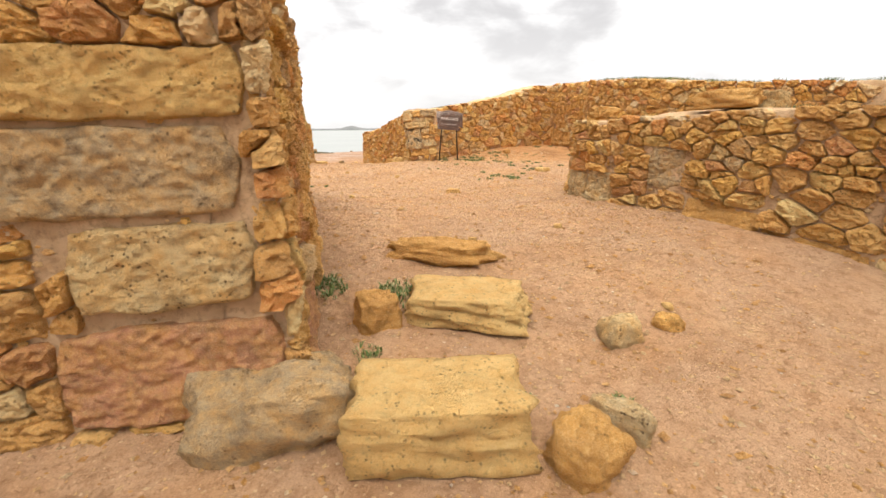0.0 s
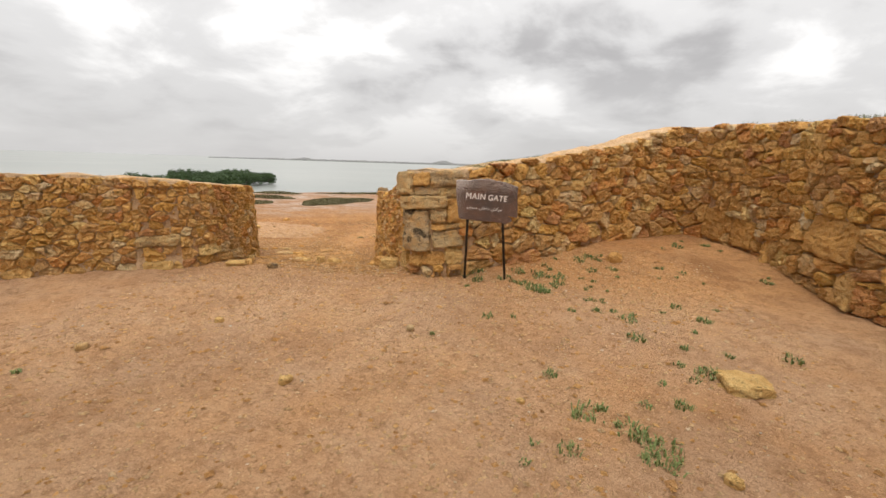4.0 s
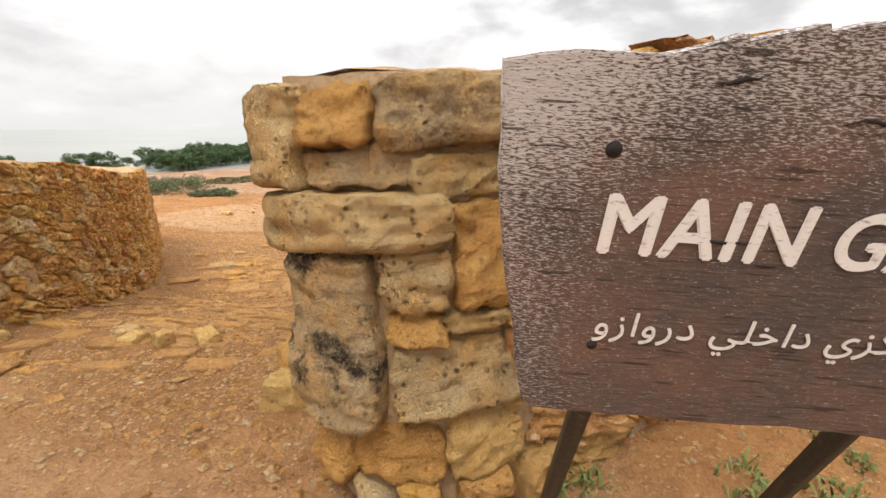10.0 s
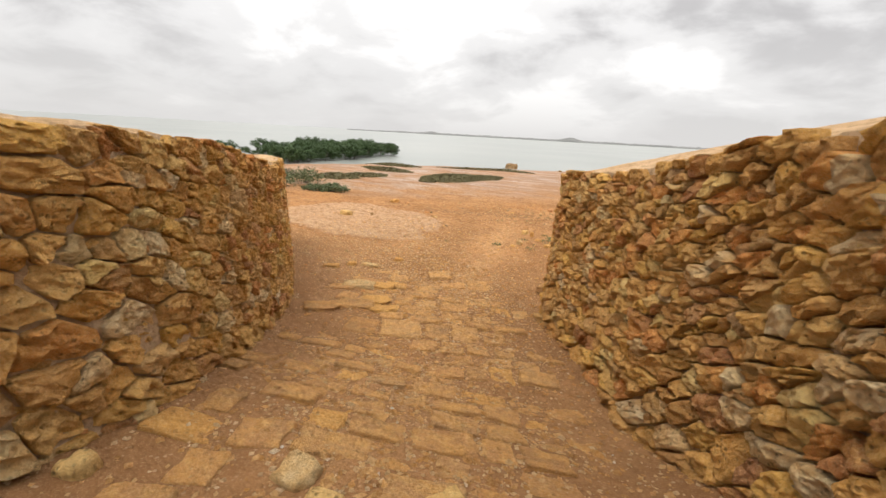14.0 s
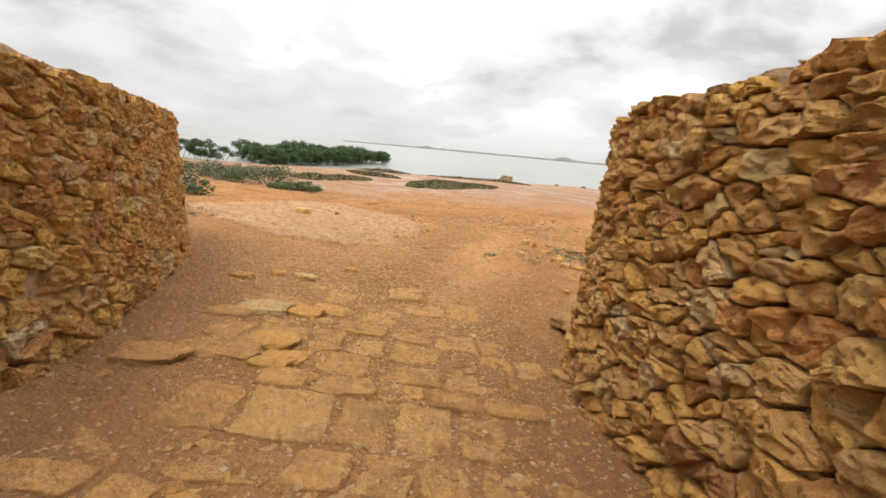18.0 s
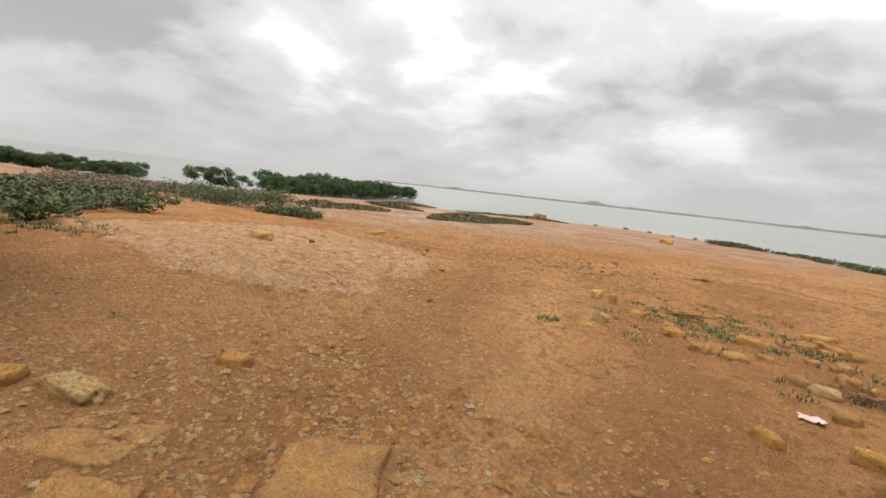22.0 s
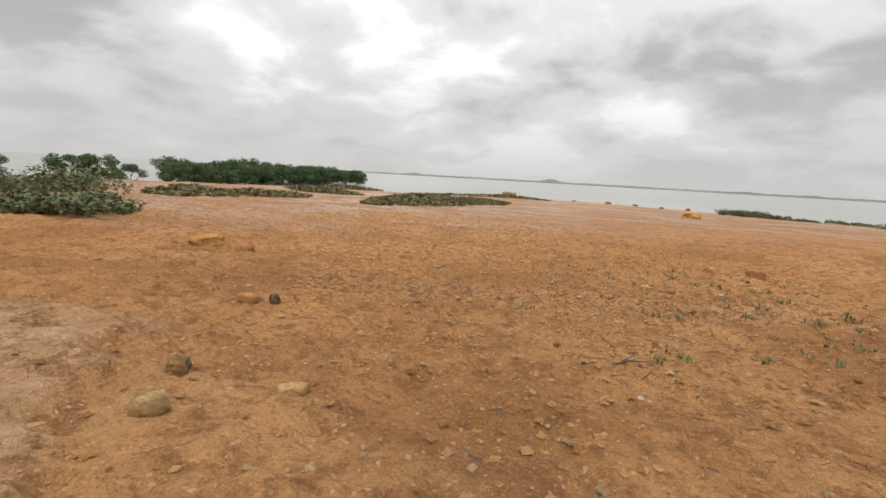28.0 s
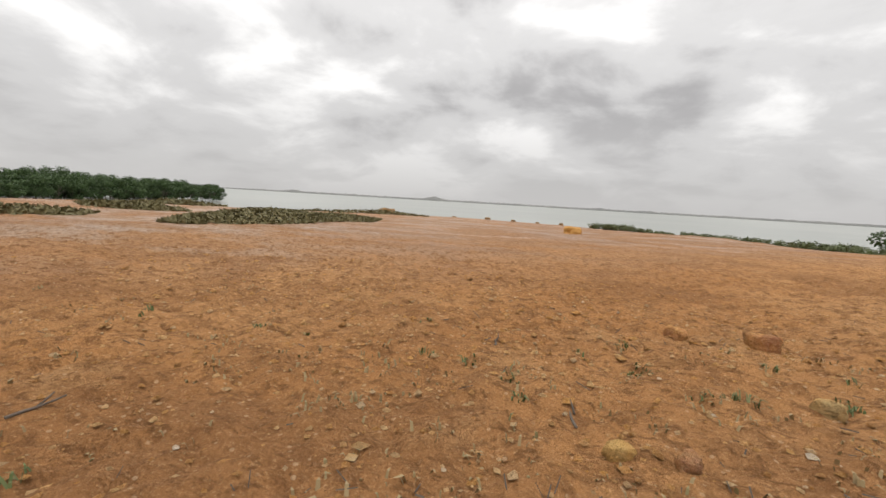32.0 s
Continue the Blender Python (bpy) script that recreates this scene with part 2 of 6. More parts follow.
# ---- materials ----
class Mat:
    """A small builder of node materials."""

    def __init__(self, name, rough=0.9, spec=0.25):
        self.m = bpy.data.materials.new(name)
        self.m.use_nodes = True
        self.t = self.m.node_tree
        self.b = self.t.nodes["Principled BSDF"]
        self.b.inputs["Roughness"].default_value = rough
        self.b.inputs["Specular IOR Level"].default_value = spec
        self.where = None

    def node(self, kind, **values):
        n = self.t.nodes.new(kind)
        for key, v in values.items():
            self.put(n.inputs[key], v)
        return n

    def put(self, socket, v):
        if hasattr(v, "is_linked"):
            self.t.links.new(v, socket)
        else:
            socket.default_value = v

    def coords(self, space="Object", shift=None):
        c = self.t.nodes.new("ShaderNodeTexCoord").outputs[space]
        if shift is not None:
            spread = self.math("MULTIPLY", shift, 37.0)
            add = self.t.nodes.new("ShaderNodeVectorMath")
            add.operation = "ADD"
            self.put(add.inputs[0], c)
            self.put(add.inputs[1], spread)
            c = add.outputs[0]
        self.where = c
        return c

    def position(self):
        self.where = self.t.nodes.new("ShaderNodeNewGeometry").outputs["Position"]
        return self.where

    def noise(self, scale, detail=4.0, rough=0.55, stretch=None, distort=0.0):
        n = self.node("ShaderNodeTexNoise", Scale=scale, Detail=detail, Roughness=rough, Distortion=distort)
        self.put(n.inputs["Vector"], self.stretched(stretch))
        return n.outputs[0]

    def stretched(self, stretch):
        if not stretch:
            return self.where
        m = self.t.nodes.new("ShaderNodeMapping")
        m.inputs["Scale"].default_value = stretch
        self.put(m.inputs[0], self.where)
        return m.outputs[0]

    def cells(self, scale, feature="F1"):
        n = self.t.nodes.new("ShaderNodeTexVoronoi")
        n.feature = feature
        n.inputs["Scale"].default_value = scale
        self.put(n.inputs["Vector"], self.where)
        return n.outputs["Distance"], n.outputs["Color"] if "Color" in n.outputs else None

    def math(self, op, a, b=0.0, clamp=False):
        n = self.t.nodes.new("ShaderNodeMath")
        n.operation, n.use_clamp = op, clamp
        self.put(n.inputs[0], a)
        self.put(n.inputs[1], b)
        return n.outputs[0]

    def band(self, v, lo, hi, a=0.0, b=1.0):
        n = self.node("ShaderNodeMapRange", Value=v)
        for key, x in (("From Min", lo), ("From Max", hi), ("To Min", a), ("To Max", b)):
            n.inputs[key].default_value = x
        return n.outputs[0]

    def ramp(self, v, stops):
        n = self.t.nodes.new("ShaderNodeValToRGB")
        e = n.color_ramp.elements
        while len(e) < len(stops):
            e.new(0.5)
        for el, (pos, col) in zip(e, stops):
            el.position, el.color = pos, (*col, 1)
        self.put(n.inputs[0], v)
        return n.outputs[0]

    def mix(self, f, a, b, how="MIX"):
        n = self.t.nodes.new("ShaderNodeMix")
        n.data_type, n.blend_type = "RGBA", how
        self.put(n.inputs[0], f)
        for socket, v in ((n.inputs[6], a), (n.inputs[7], b)):
            self.put(socket, v if hasattr(v, "is_linked") else (*v, 1))
        return n.outputs[2]

    def random(self, island=False):
        if island:
            return self.t.nodes.new("ShaderNodeNewGeometry").outputs["Random Per Island"]
        return self.t.nodes.new("ShaderNodeObjectInfo").outputs["Random"]

    def bump(self, *layers):
        last = None
        for h, dist, strength in layers:
            n = self.node("ShaderNodeBump", Strength=strength, Distance=dist, Height=h)
            if last is not None:
                self.put(n.inputs["Normal"], last)
            last = n.outputs[0]
        self.put(self.b.inputs["Normal"], last)
        return self

    def color(self, c):
        self.put(self.b.inputs["Base Color"], c if hasattr(c, "is_linked") else (*c, 1))
        return self

    def rough(self, r):
        self.put(self.b.inputs["Roughness"], r)
        return self


SANDSTONE = ((0.0, (0.483, 0.221, 0.0684)), (0.10, (0.88, 0.454, 0.119)), (0.24, (0.665, 0.343, 0.114)), (0.38, (0.88, 0.487, 0.109)), (0.52, (0.749, 0.421, 0.146)),
             (0.60, (0.88, 0.684, 0.41)), (0.66, (0.88, 0.619, 0.219)), (0.76, (0.798, 0.31, 0.0775)), (0.86, (0.556, 0.238, 0.105)), (0.93, (0.88, 0.52, 0.173)), (1.0, (0.435, 0.243, 0.114)))


def stone_material(name, island=False, stops=SANDSTONE, pits=1.0, stain=0.32, soot=(0.17, 0.112, 0.068)):
    m = Mat(name, 0.93, 0.15)
    r = m.random(island)
    m.coords("Object", r)
    base = m.ramp(r, stops)
    # bedding of the stone in thin uneven layers
    bed = m.noise(7.0, 4, 0.6, (1.0, 1.0, 4.5), 0.8)
    base = m.mix(m.band(bed, 0.52, 0.68, 0, 0.3), base, m.mix(0.6, base, (0.318, 0.145, 0.048)))
    base = m.mix(m.band(bed, 0.46, 0.32, 0, 0.4), base, m.mix(0.6, base, (0.9, 0.601, 0.24)))
    blotch = m.noise(6.0, 5, 0.65)
    c = m.mix(m.band(blotch, 0.40, 0.66), base, m.mix(0.6, base, (0.763, 0.388, 0.096)))
    c = m.mix(m.math("MULTIPLY", m.band(m.noise(3.1, 6, 0.7), 0.50, 0.72), stain), c, soot)
    crust = m.noise(15, 8, 0.80, distort=0.5)
    c = m.mix(m.band(crust, 0.46, 0.34, 0, 0.5), c, m.mix(0.75, c, (0.17, 0.0825, 0.028)))
    c = m.mix(m.band(crust, 0.53, 0.68, 0, 0.7), c, m.mix(0.65, c, (0.9, 0.601, 0.264)))
    grain = m.noise(75, 4, 0.75)
    c = m.mix(m.band(grain, 0.45, 0.78, 0, 0.75), c, m.mix(0.6, c, (0.9, 0.66, 0.336)))
    c = m.mix(m.band(grain, 0.44, 0.28, 0, 0.4), c, m.mix(0.6, c, (0.191, 0.097, 0.036)))
    d, _ = m.cells(24)
    hole = m.band(d, 0.12, 0.36)
    pick = m.band(m.noise(8, 2), 0.47, 0.60)
    dark = m.math("MULTIPLY", m.math("SUBTRACT", 1.0, hole), pick)
    c = m.mix(m.math("MULTIPLY", dark, 0.6 * pits), c, (0.117, 0.063, 0.028))
    m.color(c)
    m.bump((bed, 0.05, 0.7), (crust, 0.10, 1.0), (m.math("SUBTRACT", 1.0, dark), 0.025, 0.9 * pits), (grain, 0.010, 0.8))
    return m.m


def earth_material(name, base, light, dark, scale=1.0):
    m = Mat(name, 0.95, 0.1)
    m.position()
    c = m.mix(m.band(m.noise(1.3 * scale, 5, 0.6), 0.35, 0.7), base, light)
    c = m.mix(m.band(m.noise(6 * scale, 5, 0.65), 0.5, 0.75, 0, 0.7), c, dark)
    grain = m.noise(90, 3, 0.7)
    c = m.mix(m.band(grain, 0.55, 0.8, 0, 0.6), c, light)
    m.color(c)
    m.bump((m.noise(9, 8, 0.8), 0.08, 0.9), (grain, 0.010, 0.8))
    return m.m


STONE = stone_material("sandstone")
STONE_ISLAND = stone_material("sandstone_rubble", island=True)
PALE_BLOCK = stone_material("pale_block", stops=((0.0, (0.613, 0.456, 0.254)), (0.5, (0.732, 0.52, 0.265)), (1.0, (0.666, 0.469, 0.219))), pits=1.3, stain=0.55)
OCHRE_BLOCK = stone_material("ochre_block", stops=((0.0, (0.624, 0.298, 0.0768)), (0.5, (0.706, 0.36, 0.102)), (1.0, (0.678, 0.336, 0.0872))), pits=0.6, stain=0.25)
YELLOW_BLOCK = stone_material("yellow_block", stops=((0.0, (0.814, 0.533, 0.205)), (0.5, (0.842, 0.546, 0.205)), (1.0, (0.774, 0.497, 0.174))), pits=0.9, stain=0.12)
GREY_BLOCK = stone_material("grey_block", stops=((0.0, (0.51, 0.376, 0.225)), (0.5, (0.582, 0.416, 0.234)), (1.0, (0.468, 0.337, 0.198))), pits=0.9, stain=0.9)
STAINED_BLOCK = stone_material("stained_block", stops=((0.0, (0.51, 0.376, 0.225)), (0.5, (0.582, 0.416, 0.234)), (1.0, (0.468, 0.337, 0.198))), pits=0.9, stain=2.6, soot=(0.045, 0.038, 0.032))
RED_BLOCK = stone_material("red_block", stops=((0.0, (0.57, 0.236, 0.123)), (0.5, (0.624, 0.285, 0.154)), (1.0, (0.543, 0.211, 0.102))), pits=0.3, stain=0.6)
DARK_STONE = stone_material("dark_stone", stops=((0.0, (0.06, 0.055, 0.05)), (1.0, (0.10, 0.09, 0.085))), pits=0.3, stain=0.3)
FLAG = stone_material("paving_slab", stops=((0.0, (0.47, 0.221, 0.08)), (0.35, (0.582, 0.284, 0.104)), (0.7, (0.504, 0.255, 0.1)), (1.0, (0.627, 0.338, 0.136))), pits=0.45, stain=0.5)
CLOD = stone_material("earth_clod", island=True, stops=((0.0, (0.291, 0.122, 0.04)), (0.45, (0.47, 0.211, 0.072)), (0.8, (0.582, 0.294, 0.112)), (1.0, (0.694, 0.412, 0.192))), pits=0.1, stain=0.2)
PEBBLE = stone_material("gravel", island=True, stops=((0.0, (0.461, 0.307, 0.179)), (0.4, (0.640, 0.435, 0.243)), (0.75, (0.66, 0.46, 0.27)), (0.97, (0.72, 0.55, 0.37)), (1.0, (0.82, 0.76, 0.66))), pits=0.1, stain=0.1)
MORTAR = earth_material("lime_mortar", (0.573, 0.366, 0.198), (0.731, 0.504, 0.302), (0.244, 0.143, 0.0728), 2.6)
CAPPING = earth_material("mortar_capping", (0.634, 0.4, 0.208), (0.805, 0.55, 0.322), (0.329, 0.206, 0.104), 2.4)


def ground_material():
    m = Mat("sandy_earth", 0.95, 0.12)
    p = m.position()
    s = m.t.nodes.new("ShaderNodeSeparateXYZ")
    m.put(s.inputs[0], p)
    wide = m.noise(0.16, 5, 0.6, distort=0.6)
    c = m.mix(m.band(wide, 0.40, 0.62), (0.493, 0.236, 0.0882), (0.572, 0.303, 0.128))
    streak = m.noise(0.5, 6, 0.65, distort=0.8)
    c = m.mix(m.band(streak, 0.47, 0.62, 0, 0.9), c, (0.352, 0.169, 0.0684))
    c = m.mix(m.band(m.noise(1.1, 6, 0.65), 0.54, 0.70, 0, 0.6), c, (0.598, 0.355, 0.167))
    # paler sand of the court
    sand = m.math("MULTIPLY", m.band(s.outputs[1], 20.8, 19.0), m.band(m.noise(0.8, 5, 0.65), 0.30, 0.60, 0.2, 0.6))
    c = m.mix(sand, c, (0.56, 0.375, 0.24))
    # browner soil in the gate way
    damp = m.math("MULTIPLY", m.band(s.outputs[1], 18.5, 20.5), m.band(s.outputs[1], 30.5, 27.5))
    damp = m.math("MULTIPLY", damp, m.band(s.outputs[0], 2.4, 0.9))
    c = m.mix(m.math("MULTIPLY", damp, m.band(m.noise(0.9, 5, 0.65), 0.32, 0.56, 0.35, 0.9)), c, (0.326, 0.163, 0.0675))
    # wet silt flat towards the water, and a pale crust beside the way
    wob = m.math("MULTIPLY", m.math("SUBTRACT", m.noise(0.09, 4, 0.6), 0.5), 16.0)
    reach = m.math("ADD", s.outputs[1], m.math("ADD", wob, m.math("MULTIPLY", s.outputs[0], -0.62)))
    flat = m.band(reach, 46.5, 57.0)
    silt = m.mix(m.band(m.noise(0.25, 5, 0.65, (1, 2.2, 1)), 0.40, 0.60), (0.347, 0.241, 0.18), (0.42, 0.236, 0.131))
    c = m.mix(m.math("MULTIPLY", flat, 0.85), c, silt)
    salt = m.math("MULTIPLY", m.band(reach, 46.0, 52.0), m.band(m.noise(0.22, 5, 0.65, (1, 2.0, 1)), 0.50, 0.60, 0, 0.8))
    salt = m.math("MULTIPLY", salt, m.band(s.outputs[0], -5.0, -12.0, 0.0, 0.75))
    c = m.mix(salt, c, (0.504, 0.404, 0.324))
    pale = m.t.nodes.new("ShaderNodeAttribute")
    pale.attribute_name = "crust"
    c = m.mix(m.math("MULTIPLY", pale.outputs["Fac"], m.band(m.noise(2.2, 5, 0.65), 0.30, 0.55, 0.45, 0.95)), c, m.mix(m.band(m.noise(7, 5, 0.7), 0.42, 0.6), (0.52, 0.315, 0.17), (0.64, 0.42, 0.255)))
    worn = m.t.nodes.new("ShaderNodeAttribute")
    worn.attribute_name = "trail"
    patch = m.band(m.noise(1.6, 5, 0.65), 0.30, 0.62, 0.5, 1.0)
    c = m.mix(m.math("MULTIPLY", m.band(worn.outputs["Fac"], 0.1, 0.9, 0, 0.6), patch), c, (0.63, 0.355, 0.158))
    c = m.mix(m.math("MULTIPLY", m.band(worn.outputs["Fac"], -0.1, -0.7, 0, 0.75), patch), c, (0.315, 0.153, 0.0594))
    # clods, with the shade of trampled hummocks put into the colour, and grit
    clod = m.noise(6.0, 7, 0.72)
    loose = m.band(s.outputs[1], 27.0, 33.0, 0.55, 1.0)
    c = m.mix(m.math("MULTIPLY", m.band(clod, 0.49, 0.62, 0, 0.85), loose), c, (0.263, 0.123, 0.0495))
    # trodden lumps: their shade painted dark here, their relief bumped below
    shaded_tread = m.noise(11.0, 5, 0.65, (1.0, 1.5, 1.0), 0.7)
    c = m.mix(m.math("MULTIPLY", m.band(shaded_tread, 0.53, 0.63, 0, 0.8), m.band(s.outputs[1], 33.0, 37.0, 0.0, 1.0)), c, (0.2, 0.0936, 0.0378))
    lump = m.noise(19, 6, 0.75)
    c = m.mix(m.band(lump, 0.46, 0.33, 0, 0.6), c, (0.252, 0.123, 0.0495))
    grit = m.noise(55, 5, 0.8)
    c = m.mix(m.band(grit, 0.54, 0.72, 0, 0.8), c, (0.714, 0.443, 0.225))
    c = m.mix(m.band(grit, 0.44, 0.30, 0, 0.8), c, (0.231, 0.113, 0.045))
    d, tone = m.cells(21)
    speck = m.math("MULTIPLY", m.band(d, 0.24, 0.17), m.band(m.noise(14, 2), 0.50, 0.58))
    c = m.mix(m.math("MULTIPLY", speck, 0.55), c, (0.714, 0.492, 0.297))
    m.color(c)
    wet = m.math("MULTIPLY", m.band(reach, 48.0, 54.0), m.band(m.noise(0.35, 4, 0.6, (1, 2.4, 1)), 0.46, 0.56))
    m.rough(m.band(wet, 0.0, 1.0, 0.95, 0.38))
    m.bump((m.noise(1.8, 6, 0.65), 0.14, 0.6), (shaded_tread, 0.06, 0.7), (clod, 0.07, 0.9), (lump, 0.03, 0.9), (grit, 0.014, 0.9))
    return m.m


def plain(name, stops, rough, scale=20.0, spec=0.3, bump=0.3, metal=0.0, stretch=None, island=False):
    m = Mat(name, rough, spec)
    m.coords("Object", m.random(island))
    n = m.noise(scale, 5, 0.6, stretch)
    m.color(m.ramp(n, stops))
    m.b.inputs["Metallic"].default_value = metal
    m.bump((n, 0.01, bump))
    return m.m


def board_material():
    """Weathered board: flaked pale wood over brown, denser towards the upper edge where rain strips it."""
    m = Mat("weathered_board", 0.8, 0.25)
    m.coords("Object")
    s = m.t.nodes.new("ShaderNodeSeparateXYZ")
    m.put(s.inputs[0], m.where)
    grain = m.noise(26, 6, 0.7, (1.0, 1.0, 7.0), 0.4)
    fine = m.noise(90, 4, 0.75, (1.0, 1.0, 5.0))
    c = m.mix(m.band(m.noise(5, 4, 0.6), 0.4, 0.65), (0.085, 0.064, 0.055), (0.155, 0.088, 0.062))
    c = m.mix(m.band(grain, 0.48, 0.7, 0, 0.5), c, (0.26, 0.19, 0.165))
    edge = m.band(s.outputs[2], BOARD_PALE_Z - 0.06, BOARD_PALE_Z + 0.13, -0.02, 0.105)
    side = m.band(s.outputs[0], -BOARD_W * 0.24, -BOARD_W * 0.5, 0.0, 0.115)
    flake = m.band(m.math("ADD", m.math("ADD", fine, edge), side), 0.61, 0.63)
    c = m.mix(flake, c, (0.53, 0.485, 0.46))
    crack = m.noise(9, 3, 0.5, (1.0, 1.0, 14.0))
    c = m.mix(m.band(crack, 0.36, 0.32, 0, 0.8), c, (0.035, 0.024, 0.02))
    m.color(c)
    m.bump((grain, 0.004, 0.7), (flake, 0.002, 0.6))
    return m.m


def paint_material():
    m = Mat("white_paint", 0.75, 0.3)
    m.coords("Object")
    worn = m.noise(60, 5, 0.7, (1.0, 4.0, 1.0))
    m.color(m.mix(m.band(worn, 0.56, 0.70), (0.76, 0.72, 0.68), (0.30, 0.23, 0.20)))
    return m.m


def water_material():
    m = Mat("estuary_water", 0.28, 0.3)
    m.position()
    m.color(m.mix(m.band(m.noise(0.02, 3), 0.4, 0.6), (0.26, 0.275, 0.25), (0.31, 0.32, 0.29)))
    m.bump((m.noise(1.1, 5, 0.6, (0.35, 1.0, 1.0)), 0.12, 0.35))
    return m.m


def leaf_material(name, a, b, c):
    m = Mat(name, 0.6, 0.3)
    m.coords("Object")
    r = m.random(True)
    m.color(m.mix(m.band(m.noise(0.9, 3), 0.4, 0.65), m.ramp(r, ((0.0, a), (0.55, b), (1.0, c))), b))
    return m.m


LEAF = leaf_material("mangrove_leaf", (0.030, 0.055, 0.018), (0.055, 0.095, 0.030), (0.085, 0.13, 0.045))
SHRUB = leaf_material("shrub_leaf", (0.06, 0.075, 0.03), (0.095, 0.115, 0.045), (0.15, 0.16, 0.075))
DRY_SHRUB = leaf_material("dry_shrub", (0.13, 0.105, 0.07), (0.19, 0.15, 0.10), (0.24, 0.20, 0.12))
SALT_PLANT = leaf_material("salt_plant", (0.09, 0.085, 0.035), (0.145, 0.125, 0.055), (0.21, 0.17, 0.08))
GREEN = leaf_material("creeping_green", (0.09, 0.125, 0.035), (0.15, 0.185, 0.055), (0.24, 0.24, 0.09))
GRASS = leaf_material("grass_blade", (0.07, 0.095, 0.03), (0.115, 0.14, 0.05), (0.22, 0.21, 0.10))
STRAW = leaf_material("dry_grass", (0.24, 0.17, 0.085), (0.32, 0.235, 0.12), (0.19, 0.16, 0.07))
BARK = plain("mangrove_bark", ((0.3, (0.09, 0.07, 0.055)), (0.7, (0.17, 0.14, 0.115))), 0.9, 14.0)

# ---- tools ----
def part(name, bm, material, parent=None, label="", smooth=True):
    """Links a bmesh as one mesh object, under a thing or a part."""
    data = bpy.data.meshes.new(name)
    bm.to_mesh(data)
    bm.free()
    return dress(new(name, data), material, parent, label, smooth)


def shape(name, verts, faces, material, parent=None, label="", smooth=True, at=None):
    data = bpy.data.meshes.new(name)
    data.from_pydata(verts, [], faces)
    ob = dress(new(name, data), material, parent, label, smooth)
    if at is not None:
        ob.location = at
    return ob


def dress(ob, material, parent, label, smooth):
    if material:
        ob.data.materials.append(material)
    if smooth:
        ob.data.polygons.foreach_set("use_smooth", [True] * len(ob.data.polygons))
    if parent:
        ob.parent = parent
    if label:
        ob["label"] = label
    return ob


TABLES = {}


def lerp_table(table, v):
    """Linear between the rows of a table of pairs, held beyond its ends."""
    kept = TABLES.get(id(table))
    if kept is None:
        kept = TABLES[id(table)] = ([float(a) for a, _ in table], [float(b) for _, b in table], table)
    xs, ys, _ = kept
    if v <= xs[0]:
        return ys[0]
    if v >= xs[-1]:
        return ys[-1]
    lo, hi = 0, len(xs) - 1
    while hi - lo > 1:
        mid = (lo + hi) // 2
        if xs[mid] <= v:
            lo = mid
        else:
            hi = mid
    return ys[lo] + (ys[hi] - ys[lo]) * (v - xs[lo]) / (xs[hi] - xs[lo])


def rough(x, y, z=0.0):
    return noise.noise(Vector((x, y, z)))


class Line:
    """A smooth plan line through a few corners, by arc length, with its outward side to the right of its run."""

    def __init__(self, pts, fine=14, sharp=False):
        pts = [Vector((*p, 0.0)) for p in pts]
        run = []
        ends = [2 * pts[0] - pts[1], *pts, 2 * pts[-1] - pts[-2]]
        for a, b, c, d in zip(ends, ends[1:], ends[2:], ends[3:]):
            for k in range(fine):
                t = k / fine
                if sharp:
                    run.append(b.lerp(c, t))
                else:
                    run.append(0.5 * ((2 * b) + (c - a) * t + (2 * a - 5 * b + 4 * c - d) * t * t + (3 * b - a - 3 * c + d) * t ** 3))
        run.append(pts[-1])
        self.p = np.array([(v.x, v.y) for v in run])
        step = np.linalg.norm(np.diff(self.p, axis=0), axis=1)
        self.s = np.r_[0, np.cumsum(step)]
        self.length = float(self.s[-1])

        # a fine table of places and outward sides
        self.count = max(int(self.length / 0.01), 8)
        run = np.linspace(0.0, self.length, self.count + 1)
        place = np.stack([np.interp(run, self.s, self.p[:, i]) for i in (0, 1)], 1)
        ahead = np.stack([np.interp(run + 0.12, self.s, self.p[:, i]) - np.interp(run - 0.12, self.s, self.p[:, i]) for i in (0, 1)], 1)
        ahead /= np.maximum(np.linalg.norm(ahead, axis=1), 1e-6)[:, None]
        self.rows = np.concatenate([place, ahead], 1).tolist()

    def at(self, s):
        """Place and outward side at an arc length, straight on beyond the ends."""
        k = min(max(s, 0.0), self.length) / self.length * self.count
        i = min(int(k), self.count - 1)
        f = k - i
        (ax, ay, au, av), (bx, by, bu, bv) = self.rows[i], self.rows[i + 1]
        u, v = au + (bu - au) * f, av + (bv - av) * f
        past = s if s < 0 else max(s - self.length, 0.0)
        return ax + (bx - ax) * f + u * past, ay + (by - ay) * f + v * past, v, -u



class Face:
    """A wall's face over a Line: foot and top heights by arc length, and a batter."""

    def __init__(self, line, foot, top, batter=0.06):
        self.line, self.foot, self.top, self.batter = line, foot, top, batter
        self.jut = None

    def place(self, s, h, out=0.0):
        x, y, u, v = self.line.at(s)
        if self.jut:
            over = lerp_table(self.jut[0], s) + lerp_table(self.jut[1], s) * h
            x, y = x - 0.985 * over, y + 0.17 * over
        out -= self.batter * h
        return Vector((x + u * out, y + v * out, lerp_table(self.foot, s) + h))

    def height(self, s):
        return lerp_table(self.top, s) - lerp_table(self.foot, s)


